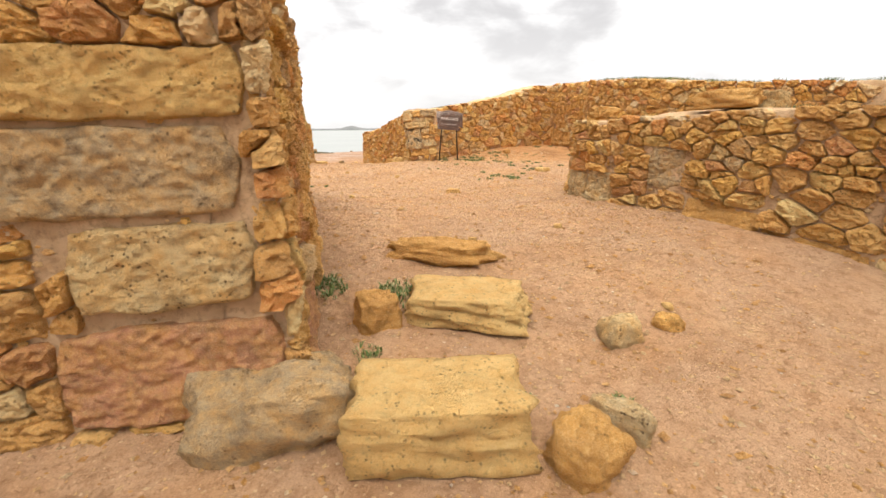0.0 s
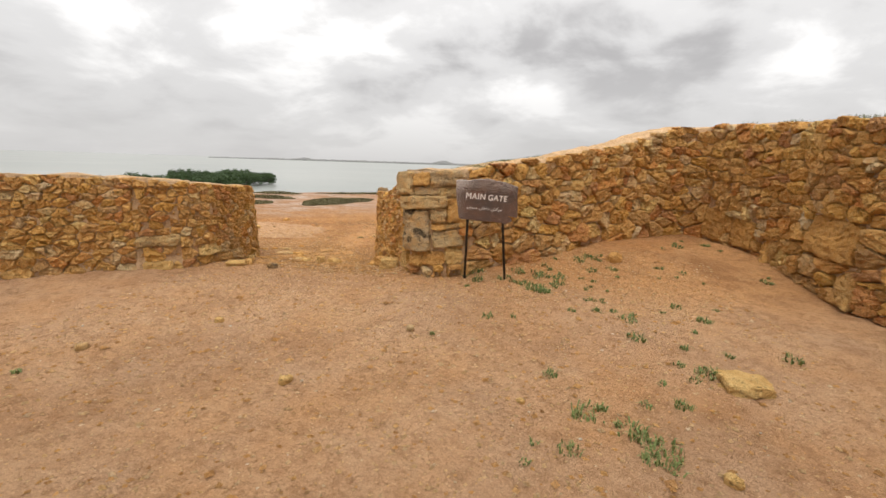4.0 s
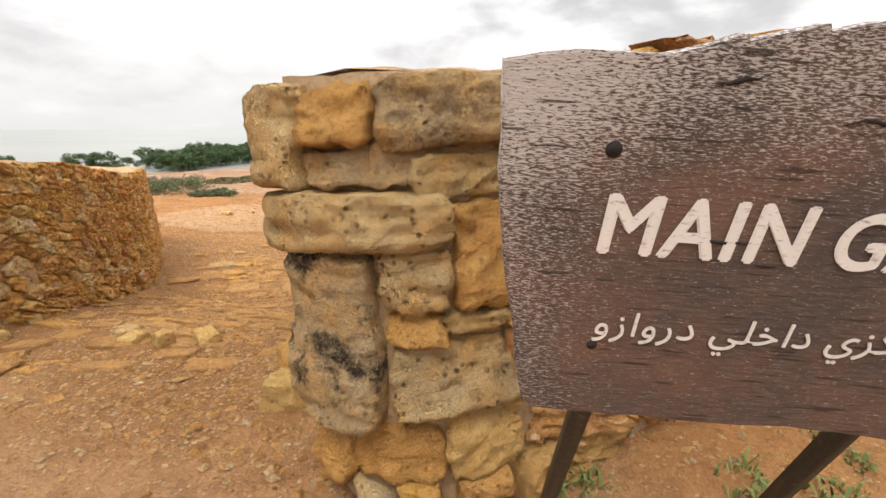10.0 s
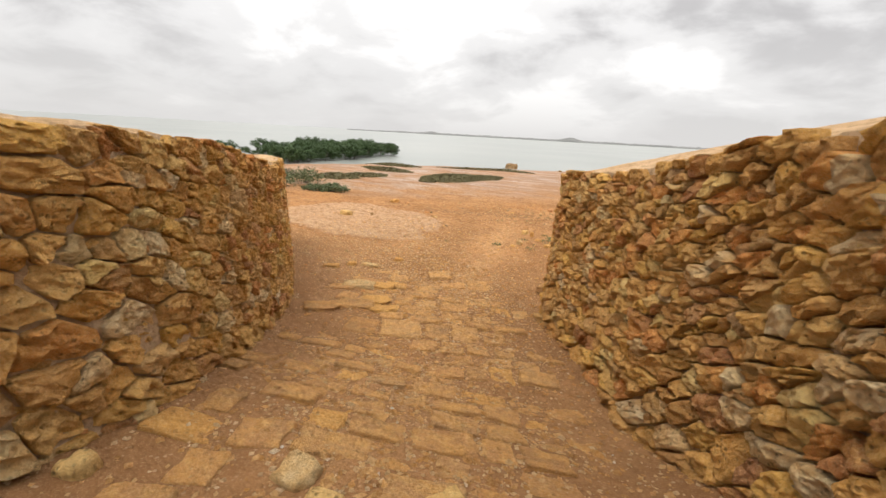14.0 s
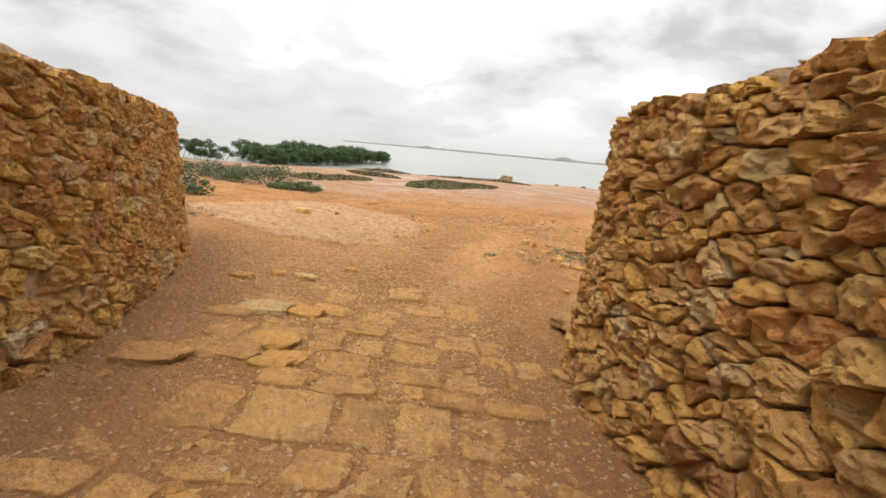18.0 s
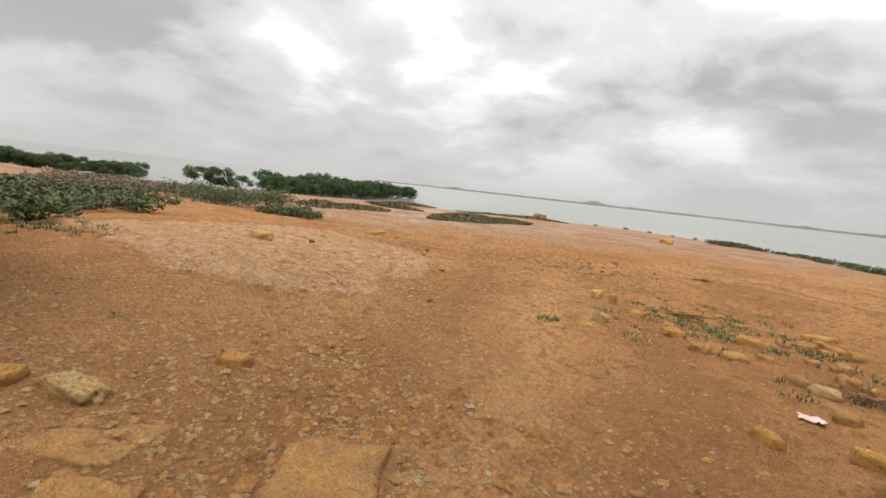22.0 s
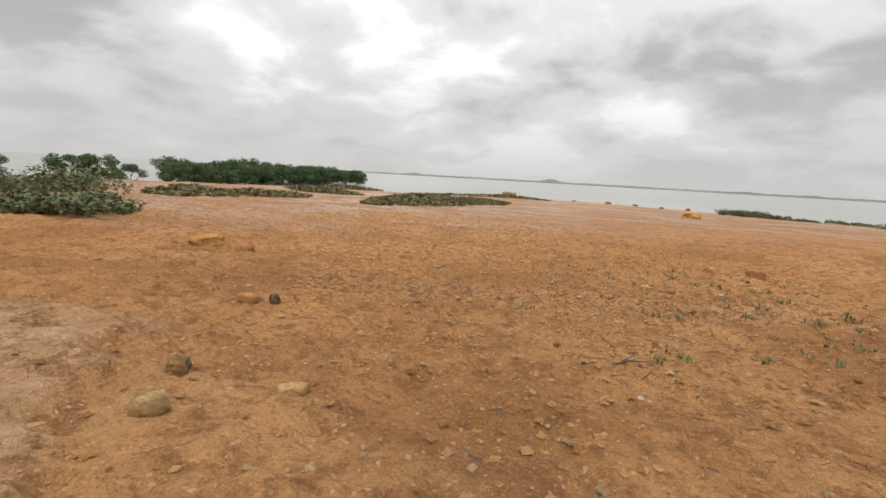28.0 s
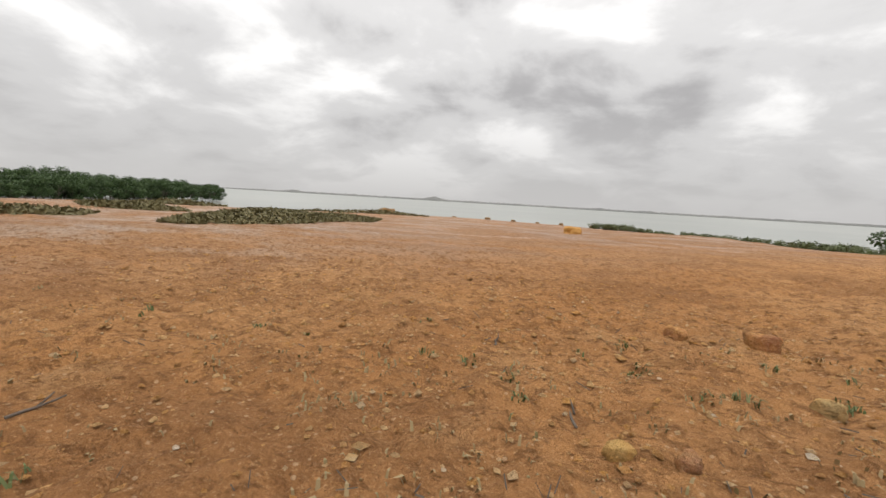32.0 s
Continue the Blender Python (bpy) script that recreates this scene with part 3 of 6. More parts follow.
def make_face(points, batter=0.05, fine=14):
    """A face from plan corners (x, y, foot, top); also the arc length at each corner."""
    line = Line([p[:2] for p in points], fine)
    marks = [float(line.s[min(k * fine, len(line.s) - 1)]) for k in range(len(points))]
    return Face(line, [(m, p[2]) for m, p in zip(marks, points)], [(m, p[3]) for m, p in zip(marks, points)], batter), marks


def clip(poly, px, py, nx, ny):
    """The side of a polygon where (x - px) * nx + (y - py) * ny < 0."""
    res = []
    k = len(poly)
    for i in range(k):
        a, b = poly[i], poly[(i + 1) % k]
        da, db = (a[0] - px) * nx + (a[1] - py) * ny, (b[0] - px) * nx + (b[1] - py) * ny
        if da < 0:
            res.append(a)
        if (da < 0) != (db < 0):
            t = da / (da - db)
            res.append((a[0] + t * (b[0] - a[0]), a[1] + t * (b[1] - a[1])))
    return res


def rubble_cells(length, high, sizes, rng, taken=(), top=None):
    """Stones of a rubble face as polygons in (s, h). sizes: at fractions of the height, a stone's mean width and height."""
    seeds, h = [], -0.05
    while h < high:
        w, t = [np.interp(max(h, 0) / high, [f for f, *_ in sizes], [v[i] for _, *v in sizes]) for i in (0, 1)]
        t *= rng.uniform(0.75, 1.3)
        s = rng.uniform(-w, 0)
        while s < length + w:
            here = w * rng.choice((0.5, 0.7, 0.9, 1.1, 1.5, 2.0)) * rng.uniform(0.85, 1.15)
            seeds.append((s + here / 2, h + t / 2 + rng.uniform(-0.42, 0.42) * t + 0.03 * rough(s * 0.9, h, 5.0)))
            s += here
        h += t
    for p in list(seeds):
        if rng.random() < 0.22:
            seeds += [(p[0] + rng.uniform(-0.12, 0.12), p[1] + rng.uniform(-0.07, 0.07)) for _ in range(rng.choice((1, 1, 2)))]
    seeds = [p for p in seeds if rng.random() > 0.07]
    for x0, h0, x1, h1 in taken:
        seeds = [p for p in seeds if not (x0 - 0.02 < p[0] < x1 + 0.02 and h0 - 0.02 < p[1] < h1 + 0.02)]
    pts = np.array(seeds)
    squash = 1.45
    warped = pts * (1.0, squash)
    cells = []
    for i, (x, y) in enumerate(pts):
        if not (0 <= x <= length and y > -0.02):
            continue
        d = ((warped - warped[i]) ** 2).sum(1)
        poly = [(x - 0.7, y - 0.5), (x + 0.7, y - 0.5), (x + 0.7, y + 0.5), (x - 0.7, y + 0.5)]
        for j in np.argsort(d)[1:19]:
            ox, oy = pts[j]
            poly = clip(poly, (x + ox) / 2, (y + oy) / 2, ox - x, (oy - y) * squash * squash)
        for x0, h0, x1, h1 in taken:
            if x0 - 0.8 < x < x1 + 0.8 and h0 - 0.8 < y < h1 + 0.8 and len(poly) > 2:
                for px, py, nx, ny in ((x0, h0, 1, 0), (x1, h0, -1, 0), (x0, h0, 0, 1), (x0, h1, 0, -1)):
                    if (x - px) * nx + (y - py) * ny < 0:
                        poly = clip(poly, px, py, nx, ny)
                        break
        for px, py, nx, ny in ((0, 0, -1, 0), (length, 0, 1, 0), (0, -0.06, 0, -1)):
            poly = clip(poly, px, py, nx, ny)
        if top:
            poly = clip(poly, 0, top(x), 0, 1) if y < top(x) else []
        if len(poly) > 2:
            cells.append(((x, y), poly))
    return cells


def crag(x, y, z):
    """Broken relief from -1 to 1 with sharp ridges."""
    return 1.0 - 2.2 * abs(rough(x, y, z)) + 0.5 * rough(x * 2.7, y * 2.7, z + 5.0)


def stone_mesh(face, centre, poly, rng, gap=0.9, bulge=0.06, sunk=0.08, worn=1.0):
    """A broken, weathered stone that fills a polygon of the face."""
    cut = rng.uniform(0.05, 0.17)
    soft = []
    for i in range(len(poly)):
        a, b = np.array(poly[i]), np.array(poly[(i + 1) % len(poly)])
        if np.linalg.norm(b - a) < 0.015:
            soft.append(tuple((a + b) / 2))
            continue
        soft += [tuple(a * (1 - cut) + b * cut), tuple(a * cut + b * (1 - cut))]
    edge = []
    step = 0.05
    for i in range(len(soft)):
        a, b = np.array(soft[i]), np.array(soft[(i + 1) % len(soft)])
        n = max(1, int(np.linalg.norm(b - a) / step + 0.5))
        edge += [tuple(a + (b - a) * k / n) for k in range(n)]
    poly = edge
    c = np.mean(poly, axis=0)
    k = len(poly)
    reach = max(abs(np.array(poly) - c).max(), 0.03)
    tilt = rng.uniform(-0.30, 0.30), rng.uniform(-0.28, 0.34)
    verts, faces = [], []
    seed = rng.uniform(0, 90)
    amp = worn * min(0.042, 0.018 + 0.13 * reach)
    origin = face.place(c[0], c[1], 0.0)
    rings = ((1.0, -sunk, 0.0), (0.985, 0.42 * bulge, 0.6), (0.91, 0.90 * bulge, 1.0), (0.72, 1.0 * bulge, 1.0), (0.47, 1.04 * bulge, 1.0), (0.22, 1.04 * bulge, 1.0))
    for scale, depth, shake in rings:
        for q in poly:
            u, v = (q[0] - c[0]) * scale * gap, (q[1] - c[1]) * scale * gap
            lump = (crag(u * 7.0 + seed, v * 8.5, depth * 3) - 0.35) * amp * 0.8 + rough(u * 19 + seed, v * 27, 4.0) * amp * 0.8 + rough(u * 44 + seed, v * 50, 7.0) * amp * 0.4
            slide = rough(u * 16, v * 16 + seed, 2.0) * 0.028 * worn
            d = depth + (lump * shake + tilt[0] * u + tilt[1] * v if shake else 0.0)
            verts.append(face.place(c[0] + u + slide * shake, c[1] + v - slide * shake * 0.8, d) - origin)
    verts.append(face.place(c[0], c[1], bulge * 1.04 + (crag(seed, 0.0, bulge * 3) - 0.35) * amp) - origin)
    n = len(rings)
    for r in range(n - 1):
        for i in range(k):
            j = (i + 1) % k
            faces.append((r * k + i, r * k + j, (r + 1) * k + j, (r + 1) * k + i))
    for i in range(k):
        faces.append(((n - 1) * k + i, (n - 1) * k + (i + 1) % k, n * k))
    return verts, faces, origin


def block_mesh(face, box, rng, swell, sunk=0.08):
    """A large squared block with a worn, pitted face and broken edges, over a box (s0, h0, s1, h1) of the face."""
    x0, h0, x1, h1 = box[0] - 0.025, box[1] - 0.02, box[2] + 0.025, box[3] + 0.02
    w, h = x1 - x0, h1 - h0
    nu, nv = max(6, int(w / 0.022)), max(5, int(h / 0.022))
    seed = rng.uniform(0, 90)
    ledge = rng.uniform(0.25, 0.75)
    tilt = rng.uniform(-0.03, 0.03), rng.uniform(-0.06, 0.02)
    round_off = min(0.07, 0.22 * min(w, h))
    origin = face.place((x0 + x1) / 2, (h0 + h1) / 2, 0.0)
    verts, faces = [], []
    for j in range(nv + 1):
        for i in range(nu + 1):
            a, b = i / nu * 2 - 1, j / nv * 2 - 1
            edge = min(1 - abs(a), (1 - abs(b)))
            # pull the square towards a worn outline
            pull = 1 - 0.10 * (a * a * b * b) ** 0.8
            u = a * pull * w / 2 + 0.035 * rough(b * 1.9 + seed, a * 0.8, 1.0) + 0.012 * rough(a * 7, b * 7 + seed, 2.0)
            v = b * pull * h / 2 + 0.035 * rough(a * 2.3 + seed, b * 0.8, 4.0) + 0.012 * rough(a * 7 + seed, b * 7, 3.0)
            near_edge = min((1 - abs(a)) * w / 2, (1 - abs(b)) * h / 2) / round_off
            prof = math.sqrt(max(0.0, 1 - (1 - min(1.0, near_edge)) ** 2))
            d = swell * (0.25 + 0.75 * prof)
            lump = 0.026 * rough(u * 3.5 + seed, v * 4.5, 1.0) + 0.022 * (crag(u * 5.0 + seed, v * 8.0, 2.0) - 0.4) + 0.018 * rough(u * 15 + seed, v * 18, 3.0) + 0.010 * rough(u * 38, v * 40 + seed, 5.0)
            split = v / h + 0.10 * rough(u * 3 + seed, 1.0)
            lump -= 0.016 * (split > ledge - 0.5)
            hollow = rough(u * 11 + seed, v * 12, 8.0)
            lump -= 0.03 * max(0.0, hollow - 0.32)
            d += (lump + tilt[0] * a + tilt[1] * b) * (0.35 + 0.65 * prof)
            if edge <= 0:
                d = -sunk
            verts.append(face.place((x0 + x1) / 2 + u, (h0 + h1) / 2 + v, d) - origin)
    k = nu + 1
    for j in range(nv):
        for i in range(nu):
            faces.append((j * k + i, j * k + i + 1, (j + 1) * k + i + 1, (j + 1) * k + i))
    return verts, faces, origin


def wall_core(name, face, thick, label, back_foot=None, top_rise=0.0, lip=0.025, material=None, rim=0.0):
    """The mortared body of a wall: face, top and back in one sheet, closed at both ends."""
    line = face.line
    ns = max(int(line.length / 0.075), 4)
    broad = thick if isinstance(thick, list) else [(0.0, thick), (line.length, thick)]
    nz, nt, nb = 28, max(int(max(b for _, b in broad) / 0.14), 4), 4
    verts, faces = [], []
    rows = None
    for i in range(ns + 1):
        s = line.length * i / ns
        hh = face.height(s) + 0.035 * rough(s * 2.3, 1.0) + 0.02 * rough(s * 7.1, 4.0)
        row = []
        for k in range(nz + 1):
            h = -0.35 + (hh + 0.35) * k / nz
            p = face.place(s, h, -lip + 0.02 * rough(s * 3, h * 3, 7.0) + 0.016 * rough(s * 9, h * 11, 2.0) + 0.014 * (crag(s * 13, h * 16, 5.0) - 0.6))
            row.append(p)
        for k in range(1, nt + 1):
            f = k / nt
            p = face.place(s, hh, -lip - f * lerp_table(broad, s))
            p.z += top_rise * f ** 0.8 * min(1.0, s / 4.0) + 0.05 * rough(p.x * 1.4, p.y * 1.4, 3.0) + 0.025 * rough(p.x * 4.4, p.y * 4.4, 9.0) - (rim * (1 - f) if rim else 0)
            row.append(p)
        foot = row[0].z if back_foot is None else back_foot
        last = row[-1]
        for k in range(1, nb + 1):
            row.append(Vector((last.x, last.y, last.z + (foot - last.z) * k / nb)))
        rows = len(row)
        verts += row
    for i in range(ns):
        for k in range(rows - 1):
            a = i * rows + k
            faces.append((a, a + 1, a + rows + 1, a + rows))
    faces.append(tuple(range(rows)))
    faces.append(tuple(range(ns * rows + rows - 1, ns * rows - 1, -1)))
    ob = shape(name, verts, faces, material or MORTAR, smooth=True)
    ob.data.materials.append(CAPPING)
    for f, poly in enumerate(ob.data.polygons):
        if f < ns * (rows - 1) and nz <= f % (rows - 1) < nz + nt:
            poly.material_index = 1
    return tagged(ob, label, "stone wall", kind="structure")


def lay_stones(wall, face, sizes, seed, near, blocks=(), gap=0.9, bulge=0.06, limit=280, span=None, top_loose=0.05, worn=1.0):
    """Fills a face with rubble. near: the arc length about which the stones are parts of their own; the rest is one part."""
    rng = random.Random(seed)
    first, last = span or (0.0, face.line.length)
    high = max(face.height(first + (last - first) * i / 20) for i in range(21)) + 0.1
    cells = rubble_cells(face.line.length, high, sizes, rng, [b[:4] for b in blocks], lambda s: face.height(s) + top_loose + (0.05 if top_loose > 0.02 else 0.02) * rough(s * 3.0, 6.0))
    cells = [c for c in cells if first <= c[0][0] <= last and c[0][1] < face.height(c[0][0]) + top_loose]
    cells.sort(key=lambda c: abs(c[0][0] - near))
    verts, faces = [], []
    for n, (c, poly) in enumerate(cells):
        big = bulge * rng.uniform(0.45, 1.5)
        v, f, origin = stone_mesh(face, c, poly, rng, gap * rng.uniform(0.94, 1.05), big, worn=worn)
        if n < limit:
            shape("stone", v, f, STONE, wall, at=origin, smooth=False)
        else:
            k = len(verts)
            verts += [p + origin for p in v]
            faces += [tuple(i + k for i in q) for q in f]
    if verts:
        tagged(shape("stones", verts, faces, STONE_ISLAND, wall, smooth=False), kind="stuff")
    # chips and small stones bedded in the mortar
    verts, faces = [], []
    for _ in range(int((last - first) * 95)):
        s = rng.uniform(first, last)
        h = rng.uniform(0.0, 1.0) * face.height(s)
        if any(b[0] < s < b[2] and b[1] < h < b[3] for b in blocks):
            continue
        w, d, a, k = rng.uniform(0.012, 0.05), rng.uniform(0.010, 0.028), rng.uniform(0, 6.283), len(verts)
        ring = [(math.cos(a + q * 1.0472) * w * rng.uniform(0.7, 1.2), math.sin(a + q * 1.0472) * w * rng.uniform(0.45, 0.8)) for q in range(6)]
        out = rng.uniform(-0.005, 0.02)
        verts += [face.place(s + u, h + v, out) for u, v in ring] + [face.place(s + u * 0.55, h + v * 0.55, out + d * rng.uniform(0.7, 1.2)) for u, v in ring]
        faces += [(k + q, k + (q + 1) % 6, k + 6 + (q + 1) % 6, k + 6 + q) for q in range(6)] + [tuple(range(k + 6, k + 12))]
    tagged(shape("chips", verts, faces, STONE_ISLAND, wall, smooth=False), kind="stuff")
    for x0, h0, x1, h1, material, swell, label in blocks:
        v, f, origin = block_mesh(face, (x0, h0, x1, h1), rng, swell)
        shape("stone", v, f, material, wall, label, at=origin)

# ---- the ground ----
def crust(x, y):
    """How far a place lies inside the crust of paler ground, in metres; below 0 outside."""
    if not (28.8 < y < 35.2 and -13 < x < -5):
        return -1.0
    e = lerp_table(CRUST, y) - x + 0.35 * rough(x * 1.3, y * 1.3, 11.0) + 0.16 * rough(x * 4.5, y * 4.5, 12.0)
    return min(e, (y - 29.2) * 1.3 + 0.6 * rough(x * 0.9, y * 0.9, 13.0), (34.9 - y) + 0.6 * rough(x * 0.9, y * 0.9, 14.0), x + 12.5)


def shore_place(x, y):
    """A place in the shore's own axes, in the plan's."""
    c, k, x, y = math.cos(SHORE_TURN), math.sin(SHORE_TURN), x - SHORE_AT[0], y - SHORE_AT[1]
    return SHORE_AT[0] + c * x + k * y, SHORE_AT[1] - k * x + c * y


def shore_back(x, y):
    c, k, x, y = math.cos(SHORE_TURN), math.sin(SHORE_TURN), x - SHORE_AT[0], y - SHORE_AT[1]
    return SHORE_AT[0] + c * x - k * y, SHORE_AT[1] + k * x + c * y


def ground_z(x, y):
    z = lerp_table(FALL, y)
    into = max(0.0, min(1.0, (x - 0.6) / 2.2)) * max(0.0, min(1.0, (27.0 - y) / 1.5))
    if into > 0 and y > 13:
        z += (max(lerp_table(RISE, y), z) - z) * into * into * (3 - 2 * into)
    z += 0.03 * math.exp(-((x - 3.72) ** 2 + (y - 20.15) ** 2) / 0.5)
    near = max(0.0, min(1.0, (36.0 - abs(y - 20.0)) / 10.0))
    z += 0.035 * rough(x * 0.55, y * 0.55, 1.0) + 0.022 * rough(x * 1.7, y * 1.7, 2.0)
    if near > 0:
        loose = 1.0 + 1.5 * max(0.0, min(1.0, (y - 28.0) / 8.0))
        z += (0.018 * rough(x * 4.3, y * 4.3, 3.0) + 0.016 * rough(x * 8.0, y * 8.0, 6.0) + 0.009 * rough(x * 16.0, y * 16.0, 4.0)) * near * loose
    if 35 < y < 75:
        z += 0.16 * rough(x * 0.16, y * 0.16, 8.0)
    c = crust(x, y)
    if c > 0:
        z += 0.065 * min(1.0, c * 16.0) + 0.035 * max(0.0, min(1.0, (c - 0.7 - 0.5 * rough(x * 1.6, y * 1.6, 15.0)) * 12.0))
    sx, sy = shore_back(x, y)
    d = lerp_table(SHORE, sx) + 3.0 * rough(sx * 0.11, 3.0) - sy
    if d < 16:
        z = min(z, WATER_Z + max(d * 0.04, -2.5) + 0.02 * rough(x * 0.3, y * 0.3))
    return z


def grid_lines(lo, hi, step, far, grow=1.16):
    lines = list(np.arange(lo, hi, step))
    a = step
    while lines[-1] < far:
        a *= grow
        lines.append(lines[-1] + a)
    a = step
    left = [lo]
    while left[-1] > -far:
        a *= grow
        left.append(left[-1] - a)
    return left[:0:-1] + lines


def trail(x, y):
    """1 on the trodden trail, below 0 in the softer, darker soil beside it."""
    ends = max(0.0, min(1.0, (y - 25.5) / 2.0, (37.0 - y) / 3.0))
    if ends == 0.0:
        return 0.0
    off = x - lerp_table(TRAIL, y) + 0.2 * rough(x * 0.9, y * 0.9, 21.0)
    return ends * (math.exp(-(off / 0.38) ** 2) - 0.8 * math.exp(-((off + 1.35) / 0.75) ** 2) - 0.6 * math.exp(-((off - 1.2) / 0.6) ** 2))


def build_ground():
    xs, ys = grid_lines(-13.5, 10.5, 0.07, 4000), grid_lines(1.0, 45.0, 0.07, 4000, 1.1)
    verts = [(x, y, ground_z(x, y)) for y in ys for x in xs]
    w = len(xs)
    faces = [(j * w + i, j * w + i + 1, (j + 1) * w + i + 1, (j + 1) * w + i) for j in range(len(ys) - 1) for i in range(w - 1)]
    ob = shape("ground", verts, faces, ground_material())
    pale = ob.data.attributes.new("crust", "FLOAT", "POINT")
    pale.data.foreach_set("value", [max(0.0, min(1.0, crust(x, y) * 8.0)) for x, y, _ in verts])
    worn = ob.data.attributes.new("trail", "FLOAT", "POINT")
    worn.data.foreach_set("value", [trail(x, y) for x, y, _ in verts])
    tagged(ob, "trodden sandy earth with clods, grit and silt flats", "ground", kind="structure")


build_ground()
tagged(shape("water", [(-4500, -4500, WATER_Z), (4500, -4500, WATER_Z), (4500, 4500, WATER_Z), (-4500, 4500, WATER_Z)], [(0, 1, 2, 3)], water_material(), smooth=False),
       "grey-green estuary water with small ripples", "water", kind="structure")


# ---- walls ----
def wall_top(wall, face, a0, a1, b0, b1, dome=0.1, steps=26, across=12, material=None, grass=None):
    """The top of a wall between two of its runs, as a ruled sheet from their common corner."""
    verts, faces = [], []
    for i in range(steps + 1):
        f = i / steps
        sa, sb = a0 + (a1 - a0) * f, b0 + (b1 - b0) * f
        pa, pb = face[0].place(sa, face[0].height(sa), -0.05), face[1].place(sb, face[1].height(sb), -0.05)
        for k in range(across + 1):
            w = k / across
            p = pa.lerp(pb, w)
            p.z += dome * math.sin(math.pi * w) * min(1.0, f * 3) + 0.04 * rough(p.x * 1.6, p.y * 1.6, 3.0) + 0.02 * rough(p.x * 5, p.y * 5, 1.0) - 0.01
            verts.append(p)
    n = across + 1
    for i in range(steps):
        for k in range(across):
            a = i * n + k
            faces.append((a, a + 1, a + n + 1, a + n))
    return shape("capping", verts, faces, material or CAPPING, wall, "worn mortar top")


west, west_m = make_face(WEST)
wall_west = wall_core("wall_west", west, 0.45, lip=0.0, label= "thick coursed rubble wall of ochre sandstone with mortar cap")
wall_top(wall_west, (west, west), west_m[3] - 0.05, west_m[0], west_m[3] + 0.05, west_m[-1], 0.08)
east, east_m = make_face(EAST)
east.jut = [(east_m[7], 0.0), (east_m[9], -0.04), (east_m[10], -0.06), (east_m[11], -0.03), (east_m[12], 0.0)], [(east_m[7], 0.0), (east_m[9], 0.10), (east_m[10], 0.17), (east_m[11], 0.10), (east_m[12], 0.0)]
wall_east = wall_core("wall_east", east, 0.4, lip=0.03, label= "ochre rubble wall ending in a pier of large worn blocks")
court, court_m = make_face(COURT)
wall_north = wall_core("wall_north", court, [(0.0, 0.4), (court_m[3], 0.5), (court_m[5], 2.6), (court_m[-1], 3.0)], "rubble wall round the court, backed by an earth mound", top_rise=0.10)
wall_top(wall_north, (east, court), east_m[11], east_m[1], court_m[0], court_m[3] + 0.1, 0.16, 60, 34)
near, near_m = make_face(NEAR, 0.03)
wall_south = wall_core("wall_south", near, 0.4, lip=0.01, label= "tall mortared rubble wall with large squared blocks at its end")
wall_top(wall_south, (near, near), near_m[2], near_m[0], near_m[3], near_m[-1], 0.05)
low, low_m = make_face(LOW)
wall_low = wall_core("wall_stub", low, 0.45, lip=0.005, label= "low thick stub of wall in worn blocks with pale mortar top")
wall_top(wall_low, (low, low), low_m[2], low_m[0], low_m[3], low_m[-1], 0.14)

# ---- kinds of things ----
def boulder_mesh(name, rng, size=(1, 1, 1), cuts=3, flat=0.35, lumpy=0.16, boxy=0.55):
    """A worn stone about 1 across: a cube pulled towards a ball, with lumps and a flattened foot."""
    bm = bmesh.new()
    bmesh.ops.create_cube(bm, size=1.0)
    bmesh.ops.subdivide_edges(bm, edges=bm.edges[:], cuts=cuts, use_grid_fill=True)
    seed = rng.uniform(0, 99)
    for v in bm.verts:
        ball = v.co.normalized() * 0.56
        v.co = ball.lerp(v.co, boxy)
        n = v.co.normalized()
        v.co += n * (rough(n.x * 1.4 + seed, n.y * 1.4, n.z * 1.4) * lumpy + (crag(n.x * 2.2 + seed, n.y * 2.2, n.z * 2.2) - 0.4) * 0.05 + rough(n.x * 5 + seed, n.y * 5, n.z * 5) * 0.055 + (rough(n.x * 11 + seed, n.y * 11, n.z * 11) * 0.03 if cuts > 5 else 0.0))
        if v.co.z < -flat:
            v.co.z = -flat + (v.co.z + flat) * 0.2
        v.co = Vector((v.co.x * size[0], v.co.y * size[1], (v.co.z + flat) * size[2]))
    data = bpy.data.meshes.new(name)
    bm.to_mesh(data)
    bm.free()
    data.polygons.foreach_set("use_smooth", [True] * len(data.polygons))
    return data


def loose_stone(x, y, w, d, h, turn, material, label, name="loose_stone", seed=0, sink=0.25, group="", boxy=None, lumpy=0.16, tilt=0.0):
    boxy = boxy if boxy is not None else 0.6 if w > 0.3 else 0.5
    rng = random.Random(seed * 7 + 13)
    data = boulder_mesh(name, rng, (w, d, h / 0.8), 12 if max(w, d) > 0.45 else 6 if max(w, d) > 0.25 else 3, boxy=boxy, lumpy=lumpy)
    data.materials.append(material)
    ob = new(name, data)
    ob.location = (x, y, ground_z(x, y) - sink * h)
    ob.rotation_euler = (tilt, 0.0, radians(turn))
    return tagged(ob, label, "stone", group)


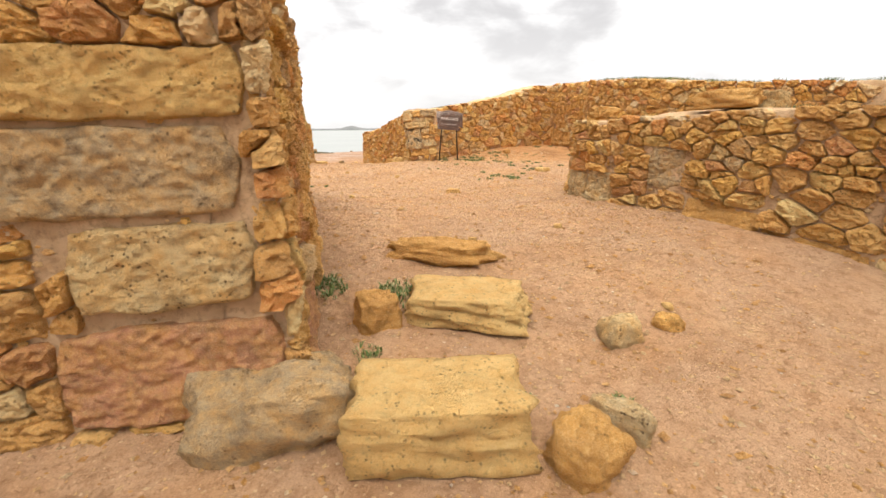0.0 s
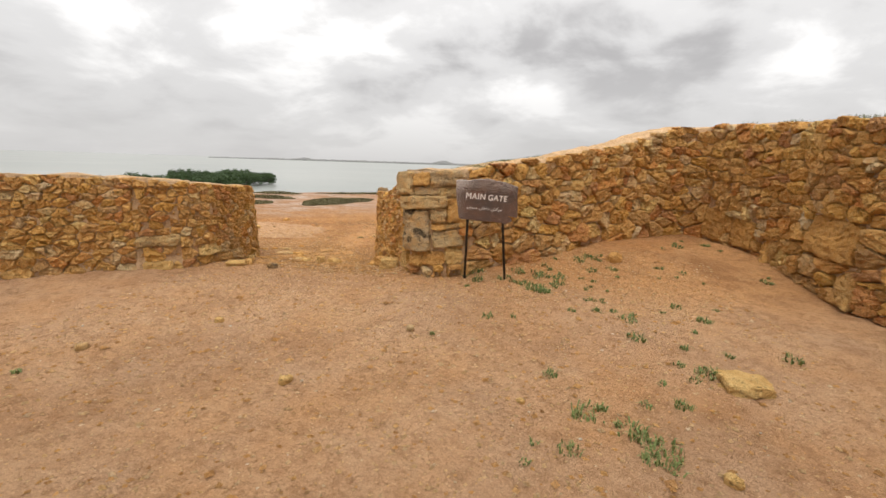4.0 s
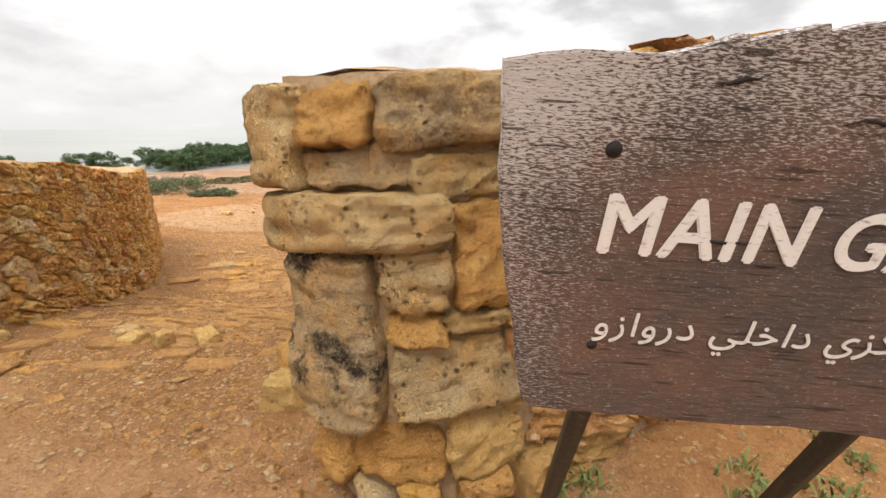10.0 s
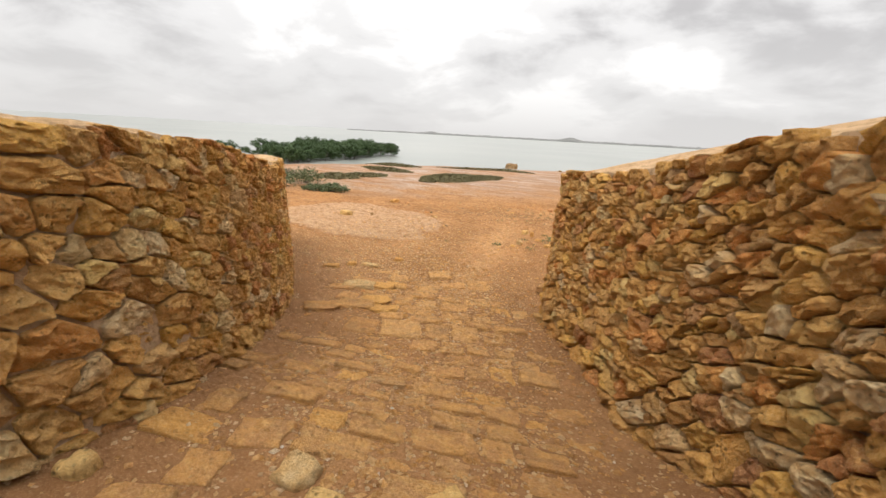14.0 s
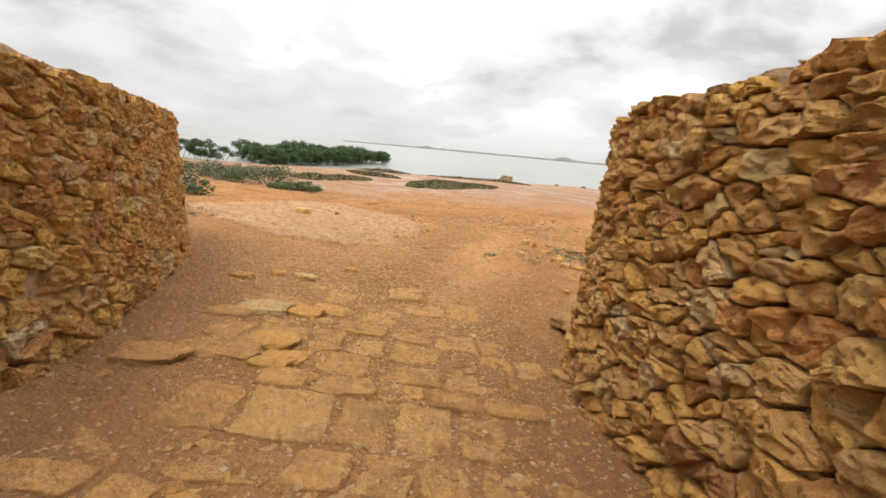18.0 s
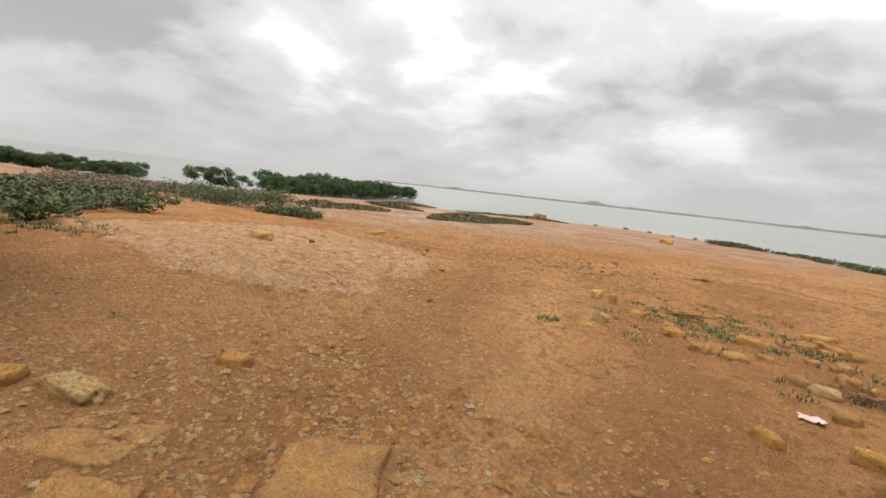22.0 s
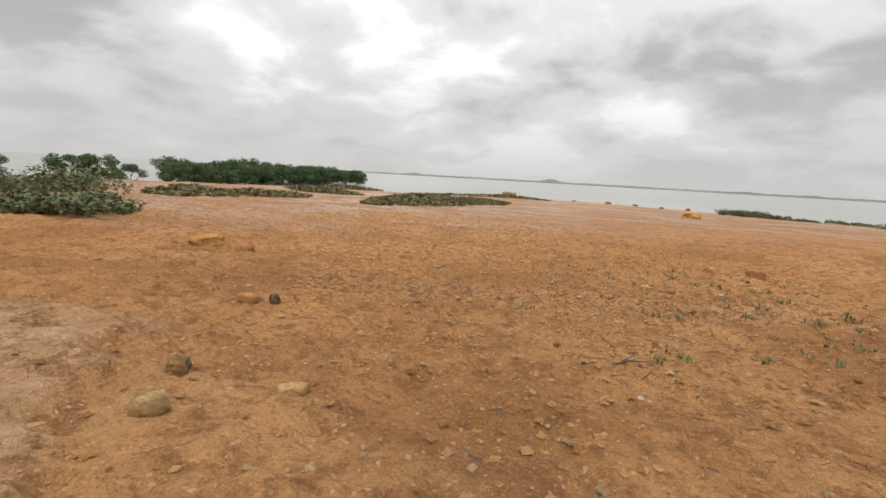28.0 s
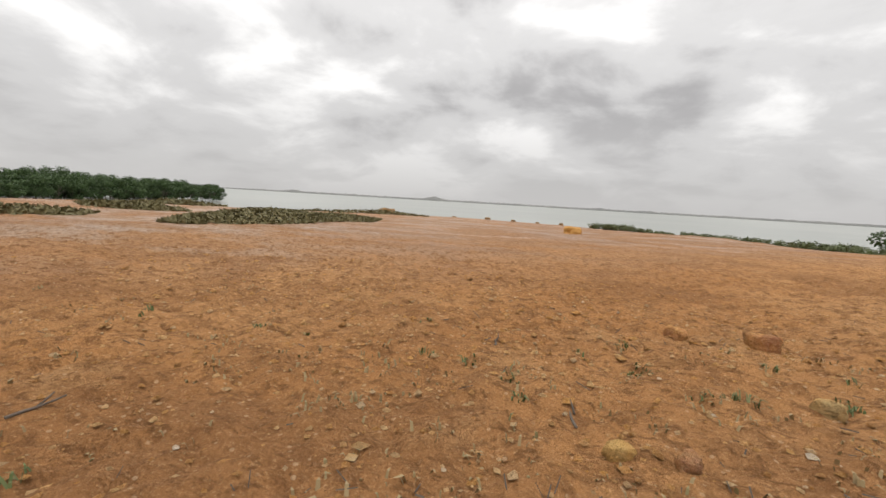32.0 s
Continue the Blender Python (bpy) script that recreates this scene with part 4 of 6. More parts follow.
def tufts(name, spots, seed, material, label, blade=(0.05, 0.16), count=(14, 30), spread=0.12, width=0.007, category="grass"):
    """Tufts of blades on the ground, all in one object."""
    rng = random.Random(seed)
    verts, faces = [], []
    for x, y, size in spots:
        for _ in range(int(rng.uniform(*count) * size)):
            a, r = rng.uniform(0, 6.283), spread * size * math.sqrt(rng.random())
            bx, by = x + r * math.cos(a), y + r * math.sin(a)
            z = ground_z(bx, by)
            lean, hgt, turn = rng.uniform(0.3, 1.4), rng.uniform(*blade) * (0.6 + 0.5 * size), rng.uniform(0, 6.283)
            dx, dy = math.cos(turn), math.sin(turn)
            w = width * rng.uniform(0.7, 1.5)
            k = len(verts)
            m = (bx + dx * hgt * lean * 0.4, by + dy * hgt * lean * 0.4, z + hgt * 0.6)
            t = (bx + dx * hgt * lean, by + dy * hgt * lean, z + hgt * (1 - 0.45 * lean))
            verts += [(bx - dy * w, by + dx * w, z - 0.01), (bx + dy * w, by - dx * w, z - 0.01),
                      (m[0] + dy * w * 0.8, m[1] - dx * w * 0.8, m[2]), (m[0] - dy * w * 0.8, m[1] + dx * w * 0.8, m[2]), t]
            faces += [(k, k + 1, k + 2, k + 3), (k + 3, k + 2, k + 4)]
    ob = shape(name, verts, faces, material, smooth=False)
    return tagged(ob, label, category, kind="stuff")


def leaf_cloud(rng, blobs, leaf, per_area, squash=0.75):
    """Small leaf faces over and inside a set of lobes (x, y, z, r)."""
    verts, faces = [], []
    for bx, by, bz, r in blobs:
        for _ in range(int(per_area * r * r)):
            d = Vector((rng.gauss(0, 1), rng.gauss(0, 1), rng.gauss(0, 1))).normalized()
            rad = r * (0.55 + 0.5 * rng.random()) * (1 + 0.25 * rough(d.x * 2 + bx, d.y * 2 + by, d.z * 2))
            p = Vector((bx + d.x * rad, by + d.y * rad, bz + d.z * rad * squash))
            u = Vector((rng.gauss(0, 1), rng.gauss(0, 1), rng.gauss(0, 0.6))).normalized()
            w = u.cross(d)
            w = w.normalized() if w.length > 1e-3 else Vector((1, 0, 0))
            sz = leaf * rng.uniform(0.6, 1.4)
            k = len(verts)
            verts += [p - u * sz, p + w * sz * 0.45, p + u * sz, p - w * sz * 0.45]
            faces.append((k, k + 1, k + 2, k + 3))
    return verts, faces


def limb(bm, a, b, r0, r1, sides=6, bends=3, rng=None, wob=0.1):
    """A tapered, slightly bent limb."""
    a, b = Vector(a), Vector(b)
    ways = []
    length = (b - a).length
    for i in range(bends + 1):
        f = i / bends
        p = a.lerp(b, f)
        if rng and 0 < i < bends:
            p += Vector((rng.gauss(0, 1), rng.gauss(0, 1), 0)) * wob * length * 0.4
        ways.append((p, r0 + (r1 - r0) * f))
    axis = (b - a).normalized()
    side = axis.orthogonal().normalized()
    up = axis.cross(side)
    rings = []
    for p, r in ways:
        rings.append([bm.verts.new(p + (side * math.cos(6.2832 * k / sides) + up * math.sin(6.2832 * k / sides)) * r) for k in range(sides)])
    for q, r in zip(rings, rings[1:]):
        for k in range(sides):
            bm.faces.new((q[k], q[(k + 1) % sides], r[(k + 1) % sides], r[k]))
    bm.faces.new(rings[-1])
    bm.faces.new(rings[0][::-1])


def mangrove(rng, height, label, name="mangrove_tree", leaves=None, wide=1.0):
    tree = new(name)
    bm = bmesh.new()
    tips = []
    for k in range(rng.randint(4, 6)):
        a = 6.283 * k / 5 + rng.uniform(-0.4, 0.4)
        foot = (0.35 * math.cos(a), 0.35 * math.sin(a), -0.3)
        top = (height * 0.30 * wide * math.cos(a), height * 0.30 * wide * math.sin(a), height * rng.uniform(0.45, 0.6))
        limb(bm, foot, top, 0.055 * height / 4, 0.02 * height / 4, 6, 4, rng, 0.12)
        tips.append(top)
        for _ in range(2):
            f = rng.uniform(0.45, 0.85)
            mid = [foot[i] + (top[i] - foot[i]) * f for i in range(3)]
            end = (mid[0] + rng.uniform(-0.5, 0.5), mid[1] + rng.uniform(-0.5, 0.5), mid[2] + height * 0.2)
            limb(bm, mid, end, 0.022 * height / 4, 0.008, 5, 2, rng, 0.1)
    part("trunk", bm, BARK, tree)
    blobs = [(x * 1.05, y * 1.05, z + height * 0.12, height * rng.uniform(0.17, 0.24)) for x, y, z in tips]
    blobs += [(rng.uniform(-0.28, 0.28) * height * wide, rng.uniform(-0.28, 0.28) * height * wide, height * rng.uniform(0.70, 0.84), height * rng.uniform(0.15, 0.22)) for _ in range(5)]
    blobs += [(rng.uniform(-0.5, 0.5) * height * wide, rng.uniform(-0.5, 0.5) * height * wide, height * rng.uniform(0.22, 0.5), height * rng.uniform(0.18, 0.26)) for _ in range(6)]
    v, f = leaf_cloud(rng, blobs, 0.12 * height / 4, 420 / (height * height / 16))
    shape("crown", v, f, leaves or LEAF, tree, smooth=False)
    return tagged(tree, label, "tree", "mangrove stand")


def bush(rng, width, height, label, material, group, name="bush", dense=420, leaf=0.08):
    shrub = new(name)
    bm = bmesh.new()
    for _ in range(7):
        a = rng.uniform(0, 6.283)
        limb(bm, (0, 0, -0.05), (math.cos(a) * width * 0.36, math.sin(a) * width * 0.36, height * rng.uniform(0.3, 0.55)), 0.018, 0.006, 5, 2, rng, 0.1)
    part("stems", bm, BARK, shrub)
    blobs = [(rng.uniform(-0.36, 0.36) * width, rng.uniform(-0.36, 0.36) * width, height * rng.uniform(0.28, 0.62), height * rng.uniform(0.28, 0.45)) for _ in range(int(9 + 7 * width / height))]
    v, f = leaf_cloud(rng, blobs, leaf, dense / max(height * height, 0.04), 0.8)
    v = [p if p.z > 0.0 else Vector((p.x, p.y, 0.02)) for p in v]
    shape("foliage", v, f, material, shrub, smooth=False)
    return tagged(shrub, label, "bush", group)

# ---- the sign ----
def text_mesh(body, size, bold=0.0):
    """Letters of the built-in font; bold thickens the strokes by shifted layers."""
    curve = bpy.data.curves.new("letters", "FONT")
    curve.body, curve.size, curve.space_character = body, size, 1.1 if bold else 1.0
    curve.align_x, curve.align_y = "CENTER", "BOTTOM_BASELINE"
    ob = new("letters_source", curve)
    flat = bpy.data.meshes.new_from_object(ob.evaluated_get(bpy.context.evaluated_depsgraph_get()))
    bpy.data.objects.remove(ob)
    verts, faces = [], []
    for n, (dx, dy) in enumerate(((0, 0), (bold, 0), (-bold, 0), (0, bold * 0.6), (0, -bold * 0.6)) if bold else ((0, 0),)):
        k = len(verts)
        verts += [(v.co.x + dx, v.co.y + dy, 0.0008 + 0.0006 * n) for v in flat.vertices]
        faces += [tuple(k + q for q in f.vertices) for f in flat.polygons]
    data = bpy.data.meshes.new("letters")
    data.from_pydata(verts, [], faces)
    return data


def build_sign():
    W = BOARD_W
    sign = new("signboard")
    # outline of the split board, clockwise from its upper left corner, in board widths
    edge = [(-0.035, 0.006), (0.07, 0.024), (0.189, 0.024), (0.288, 0.055), (0.292, 0.046), (0.388, 0.072), (0.394, 0.062), (0.455, 0.078), (0.513, 0.08), (0.523, 0.074), (0.572, 0.078), (0.629, 0.062), (0.637, 0.053), (0.777, 0.051), (0.9, 0.022), (1.025, -0.014), (1.042, -0.206), (1.075, -0.387), (1.092, -0.56),
            (0.94, -0.539), (0.934, -0.553), (0.999, -0.588), (1.016, -0.621), (0.902, -0.701), (0.867, -0.683), (0.637, -0.663), (0.541, -0.67), (0.107, -0.662), (0.079, -0.642), (0.016, -0.377), (-0.024, -0.158)]
    rng = random.Random(5)
    fine = []
    for (ax, ay), (bx, by) in zip(edge, edge[1:] + edge[:1]):
        n = max(1, int(math.hypot(bx - ax, by - ay) / 0.05))
        for k in range(n):
            f = k / n
            j = 0.003 if k else 0.0
            fine.append((ax + (bx - ax) * f + rng.uniform(-j, j), ay + (by - ay) * f + rng.uniform(-j, j)))
    place = [((u - 0.5) * W, BOARD_TOP + v * W) for u, v in fine]
    bm = bmesh.new()
    ring = [bm.verts.new((x, -0.035, z)) for x, z in place]
    front = bm.faces.new(ring)
    bm.normal_update()
    if front.normal.y > 0:
        front.normal_flip()
    res = bmesh.ops.extrude_face_region(bm, geom=[front])
    for v in (g for g in res["geom"] if isinstance(g, bmesh.types.BMVert)):
        v.co.y += 0.032
    bmesh.ops.recalc_face_normals(bm, faces=bm.faces[:])
    rim = [e for e in bm.edges if abs(e.verts[0].co.y + 0.035) < 1e-5 and abs(e.verts[1].co.y + 0.035) < 1e-5]
    bmesh.ops.bevel(bm, geom=rim, offset=0.003, segments=2, affect="EDGES")
    board = part("board", bm, board_material(), sign, "cracked grey-brown wooden board with flaked pale upper edge", smooth=False)
    paint = paint_material()

    def lettering(name, body, size, u, v, width, bold, label, tall=1.0):
        data = text_mesh(body, size, bold)
        xs = [p.co.x for p in data.vertices]
        k = width * W / max(max(xs) - min(xs), 1e-4)
        mid = (max(xs) + min(xs)) / 2
        data.materials.append(paint)
        ob = new(name, data)
        ob.parent = board
        ob.rotation_euler = (radians(90), 0, 0)
        ob.scale = (k, k * tall, 1)
        ob.location = ((u - 0.5) * W - mid * k, -0.0352, BOARD_TOP + v * W)
        ob["label"] = label
        return ob

    lettering("lettering", "MAIN", 0.1, 0.322, -0.283, 0.335, 0.0032, "white painted words MAIN GATE", 1.14)
    lettering("lettering", "GATE", 0.1, 0.702, -0.283, 0.33, 0.0032, "white painted words MAIN GATE", 1.14)
    word = "\uFEED\uFEAF\uFE8D\uFEED\uFEAD\uFEA9 \uFEF2\uFEE0\uFEA7\uFE8D\uFEA9 \uFEF1\uFEB0\uFEDB\uFEAE\uFEE3"
    lettering("lettering", word, 0.1, 0.496, -0.455, 0.62, 0.0006, "smaller white painted line in Arabic script")
    hole = plain("bolt_hole", ((0.0, (0.012, 0.010, 0.010)), (1.0, (0.03, 0.026, 0.024))), 0.8)
    for u, v, r in ((0.145, -0.11, 0.0135), (0.87, -0.144, 0.0135), (0.191, -0.484, 0.010), (0.891, -0.51, 0.009)):
        bm = bmesh.new()
        bmesh.ops.create_cone(bm, cap_ends=True, segments=14, radius1=r * W, radius2=r * W * 0.9, depth=0.004, matrix=Matrix.Translation(((u - 0.5) * W, -0.0355, BOARD_TOP + v * W)) @ Matrix.Rotation(radians(90), 4, "X"))
        part("bolt_hole", bm, hole, board)
    # long splits in the wood
    for u, v, length, turn, thick in ((0.58, 0.015, 0.15, 17, 0.012), (0.516, -0.047, 0.11, 8, 0.006), (0.295, -0.004, 0.06, 12, 0.007), (0.355, -0.251, 0.1, 2, 0.006), (1.004, -0.237, 0.07, -4, 0.014), (0.442, -0.29, 0.04, 0, 0.004), (0.7, -0.112, 0.05, -10, 0.005)):
        bm = bmesh.new()
        bmesh.ops.create_cube(bm, size=1.0)
        bmesh.ops.subdivide_edges(bm, edges=[e for e in bm.edges if abs(e.verts[0].co.x - e.verts[1].co.x) > 0.5], cuts=7)
        for p in bm.verts:
            taper = max(0.12, 1 - abs(p.co.x * 2) ** 1.6)
            p.co = Vector((p.co.x * length * W, p.co.y * 0.004, p.co.z * thick * W * taper + 0.012 * W * rough(p.co.x * 5 + u * 9, v * 9) * length * 6))
        bmesh.ops.transform(bm, matrix=Matrix.Translation(((u - 0.5) * W, -0.0352, BOARD_TOP + v * W)) @ Matrix.Rotation(radians(-turn), 4, "Y"), verts=bm.verts[:])
        part("crack", bm, hole, board)
    post = plain("black_paint", ((0.0, (0.012, 0.011, 0.011)), (0.62, (0.02, 0.018, 0.017)), (0.75, (0.16, 0.10, 0.06))), 0.45, 34.0, 0.5, 0.4)
    for u, lean_x, lean_y in ((0.235, 0.10, 0.30), (0.85, 0.23, 0.29)):
        bm = bmesh.new()
        bmesh.ops.create_cube(bm, size=1.0)
        bmesh.ops.scale(bm, vec=(0.042, 0.042, BOARD_TOP - 0.10 * W + 0.55), verts=bm.verts[:])
        bmesh.ops.bevel(bm, geom=[e for e in bm.edges if abs(e.verts[0].co.z - e.verts[1].co.z) > 0.1], offset=0.006, segments=2, affect="EDGES")
        bmesh.ops.translate(bm, vec=((u - 0.5) * W, 0.02, (BOARD_TOP - 0.10 * W - 0.55) / 2), verts=bm.verts[:])
        bmesh.ops.bisect_plane(bm, geom=bm.verts[:] + bm.edges[:] + bm.faces[:], plane_co=(0, 0, BOARD_TOP - 0.6 * W), plane_no=(0, 0, 1))
        for v in bm.verts:
            low = max(0.0, BOARD_TOP - 0.6 * W - v.co.z)
            v.co.y += lean_y * low
            v.co.x += lean_x * low
        part("post", bm, post, sign, "black painted square steel post")
    sign.location = SIGN_AT
    sign.rotation_euler = (radians(SIGN_LEAN), radians(SIGN_TILT), radians(SIGN_TURN))
    tagged(sign, "weathered wooden sign on two black posts, leaning over sand", "sign")


build_sign()


# ---- the court and the start ----
loose_stone(3.87, 5.54, 1.3, 0.8, 0.45, 4, YELLOW_BLOCK, "large squared yellow sandstone slab lying on the earth", "stone_slab", 3, 0.12, boxy=0.9, lumpy=0.08)
loose_stone(4.11, 7.13, 1.26, 0.8, 0.29, -8, YELLOW_BLOCK, "flat pitted yellow slab lying beside grass", "stone_slab", 4, 0.18, boxy=0.85, lumpy=0.10)
loose_stone(3.72, 8.4, 1.4, 0.56, 0.27, -14, OCHRE_BLOCK, "long pointed orange stone half sunk in sand", "stone_slab", 5, 0.3, boxy=0.55, lumpy=0.2)
loose_stone(3.14, 6.93, 0.43, 0.48, 0.35, 20, OCHRE_BLOCK, "small orange stone wedged beside a slab", seed=6, sink=0.3)
loose_stone(4.91, 5.28, 0.48, 0.43, 0.4, 30, OCHRE_BLOCK, "rounded orange stone on bare earth", seed=7, sink=0.25, boxy=0.35)
loose_stone(5.28, 5.61, 0.45, 0.19, 0.27, -40, PALE_BLOCK, "pale splinter of stone on bare earth", seed=8, sink=0.35)
loose_stone(5.63, 6.65, 0.4, 0.29, 0.27, 15, PALE_BLOCK, "pinkish loose stone on bare earth", seed=9, sink=0.25, boxy=0.4)
loose_stone(6.19, 6.87, 0.27, 0.21, 0.16, -10, STONE, "brown loose stone on bare earth", seed=10, sink=0.3)
loose_stone(2.57, 5.61, 1.26, 0.73, 0.59, 12, GREY_BLOCK, "pale grey footing stone at the wall's corner", "footing_stone", 11, 0.3, boxy=0.5, lumpy=0.16)
loose_stone(7.25, 12.64, 0.56, 0.4, 0.2, 10, OCHRE_BLOCK, "orange stone lying on the mortar top", seed=12, sink=-8.5)
loose_stone(8.64, 10.63, 1, 0.48, 0.27, -50, OCHRE_BLOCK, "flat orange stone on the wall stub", seed=14, sink=-6.6)
loose_stone(9.39, 10.73, 0.67, 0.53, 0.29, 30, PALE_BLOCK, "pale stone on the wall stub", seed=15, sink=-6.0)
loose_stone(6.2, 21.8, 0.3, 0.22, 0.17, 40, OCHRE_BLOCK, "low orange stone lying in sand", seed=16, sink=0.2)
loose_stone(6.88, 17.22, 0.48, 0.4, 0.16, 0, YELLOW_BLOCK, "flat yellow stone sunk in sand", seed=17, sink=0.5)
loose_stone(-0.45, 19.72, 0.2, 0.13, 0.1, 25, DARK_STONE, "dark grey loose stone on bare earth", "dark_stone", 18, 0.15, boxy=0.5)
loose_stone(3.93, 13.1, 0.29, 0.21, 0.11, 0, STONE, "low brown stone in the path", seed=19, sink=0.4)
for n, (x, y, s) in enumerate(((4.96, 4.33, 0.12), (4.24, 8.93, 0.09), (6.33, 7.16, 0.09), (2.97, 10.67, 0.07), (5.65, 9.55, 0.09), (2.18, 16.1, 0.1), (3.08, 17.57, 0.09), (6.25, 15.74, 0.1), (0.34, 17.31, 0.09), (-0.55, 16.1, 0.1), (1.69, 12.12, 0.11), (4.6, 16.4, 0.06))):
    loose_stone(x, y, s * 1.3, s, s * 0.7, n * 47, YELLOW_BLOCK if n % 3 else PALE_BLOCK, "small pale stone lying on sandy earth", "small_stone", 30 + n, 0.2, "small stones of the court")
# fallen stones along the foot of the near wall
for n in range(15):
    f = n / 14
    loose_stone(2.5 - 1.65 * f + 0.12 * rough(n * 1.7, 2.0), 6.6 + 5.2 * f, 0.15 + 0.16 * abs(rough(n * 3.1, 1.0)), 0.15, 0.12, n * 61, (STONE, OCHRE_BLOCK, PALE_BLOCK)[n % 3], "fallen stone at the foot of the tall wall", "fallen_stone", 60 + n, 0.35, "fallen stones by the wall")
for n in range(12):
    f = n / 11
    loose_stone(-1.15 - 3.4 * f ** 1.1 + 0.2 * rough(n * 1.3, 5.0), 19.9 + 4.6 * f, 0.13 + 0.14 * abs(rough(n * 2.3, 1.0)), 0.13, 0.11, n * 53, (STONE, OCHRE_BLOCK, YELLOW_BLOCK)[n % 3], "fallen stone at the foot of the gate wall", "fallen_stone", 80 + n, 0.3, "fallen stones in the gate way")

tufts("grass_tufts", [(3.58, 7.33, 2.08), (3.87, 7.28, 1.95), (3.27, 7.46, 1.56), (2.49, 7.47, 1.56), (2.39, 7.64, 1.17), (3.15, 6.36, 1.04), (3.22, 6.11, 0.78), (4.55, 5.86, 0.65), (5.36, 5.82, 0.65)], 1, GREEN, "small bright green weeds between the slabs", (0.03, 0.09), (50, 90), 0.13, 0.008)
COURT_GREEN = [(4.62, 19.8, 1.44), (4.76, 19.62, 1.32), (4.44, 19.99, 1.08), (3.59, 19.9, 0.84), (5.06, 20.22, 0.96), (5.55, 19.37, 0.6), (4.04, 18.17, 0.72), (5.96, 18.58, 1.08), (7.03, 18.95, 0.84), (7.02, 21.48, 0.6), (7.39, 21.3, 0.6), (7.75, 23.13, 1.08), (8.45, 23.5, 0.96), (8.76, 21.23, 0.72), (6.81, 19.52, 0.84), (5.55, 20.08, 0.6), (5.25, 16.39, 1.32), (5.82, 15.98, 1.44), (5.6, 16.19, 1.2), (5.56, 18.81, 0.72), (6.57, 17.38, 1.08), (5.96, 18.04, 0.96), (7.64, 17.86, 0.84), (5.03, 15.8, 0.84), (6.17, 16.71, 0.72),
               (-0.91, 14.98, 1.32), (-0.99, 15.33, 0.96), (-0.51, 13.78, 1.08), (-0.42, 14.39, 0.96), (-1.28, 13.73, 1.2), (-0.03, 13.56, 0.96), (-1.86, 14.52, 0.96), (-2.23, 15.36, 0.84)]
COURT_GREEN += [(3.5, 20.35, 1.5), (4.3, 20.6, 1.2), (4.7, 20.55, 1.5), (5.05, 20.5, 1.1), (5.7, 21.85, 1.4), (5.5, 21.6, 1.0), (5.7, 21.1, 1.0), (6.1, 21.3, 0.9)]
spread = random.Random(44)
COURT_GREEN += [(x + spread.gauss(0, 0.35), y + spread.gauss(0, 0.35), s * 0.45) for x, y, s in COURT_GREEN for _ in range(2)]
tufts("court_weeds", COURT_GREEN, 2, GREEN, "scattered low green weeds on the court's sand", (0.03, 0.09), (30, 60), 0.12, 0.007)

# ---- the gate way: worn paving ----
paving = tagged(new("paving"), "worn sandstone paving slabs half buried in earth", "paving", kind="structure")


def slab(x, y, w, d, turn, seed, lift=0.035, material=None):
    """A worn paving slab with an uneven outline, flush in the ground."""
    rng = random.Random(seed)
    n, rings, verts, faces = 24, (1.0, 0.96, 0.80, 0.45), [], []
    a = radians(turn)
    base = ground_z(x, y)
    sx = (ground_z(x + 0.15, y) - ground_z(x - 0.15, y)) / 0.3
    sy = (ground_z(x, y + 0.15) - ground_z(x, y - 0.15)) / 0.3
    tx, ty = rng.uniform(-0.06, 0.06), rng.uniform(-0.06, 0.06)
    for r, ring in enumerate(rings):
        for k in range(n):
            t = 6.2832 * k / n
            c, s = math.cos(t), math.sin(t)
            q = 1 / max(abs(c), abs(s)) ** 0.95 * (1 + 0.20 * rough(c * 1.6 + seed, s * 1.6, 1.0) + 0.07 * rough(c * 5 + seed, s * 5, 3.0))
            u, v = c * q * w * 0.5 * ring, s * q * d * 0.5 * ring
            px, py = u * math.cos(a) - v * math.sin(a), u * math.sin(a) + v * math.cos(a)
            z = px * (sx + tx) + py * (sy + ty) + (lift * (0.75, 1.0, 1.05)[r - 1] + 0.010 * rough(u * 9 + seed, v * 9) + 0.006 * rough(u * 25, v * 25 + seed) if r else -0.07)
            verts.append((px, py, z))
    verts.append((0, 0, lift * 1.05))
    for r in range(len(rings) - 1):
        for k in range(n):
            faces.append((r * n + k, r * n + (k + 1) % n, (r + 1) * n + (k + 1) % n, (r + 1) * n + k))
    m = (len(rings) - 1) * n
    faces += [(m + k, m + (k + 1) % n, len(verts) - 1) for k in range(n)]
    return shape("paving_slab", verts, faces, material or FLAG, paving, at=(x, y, base))


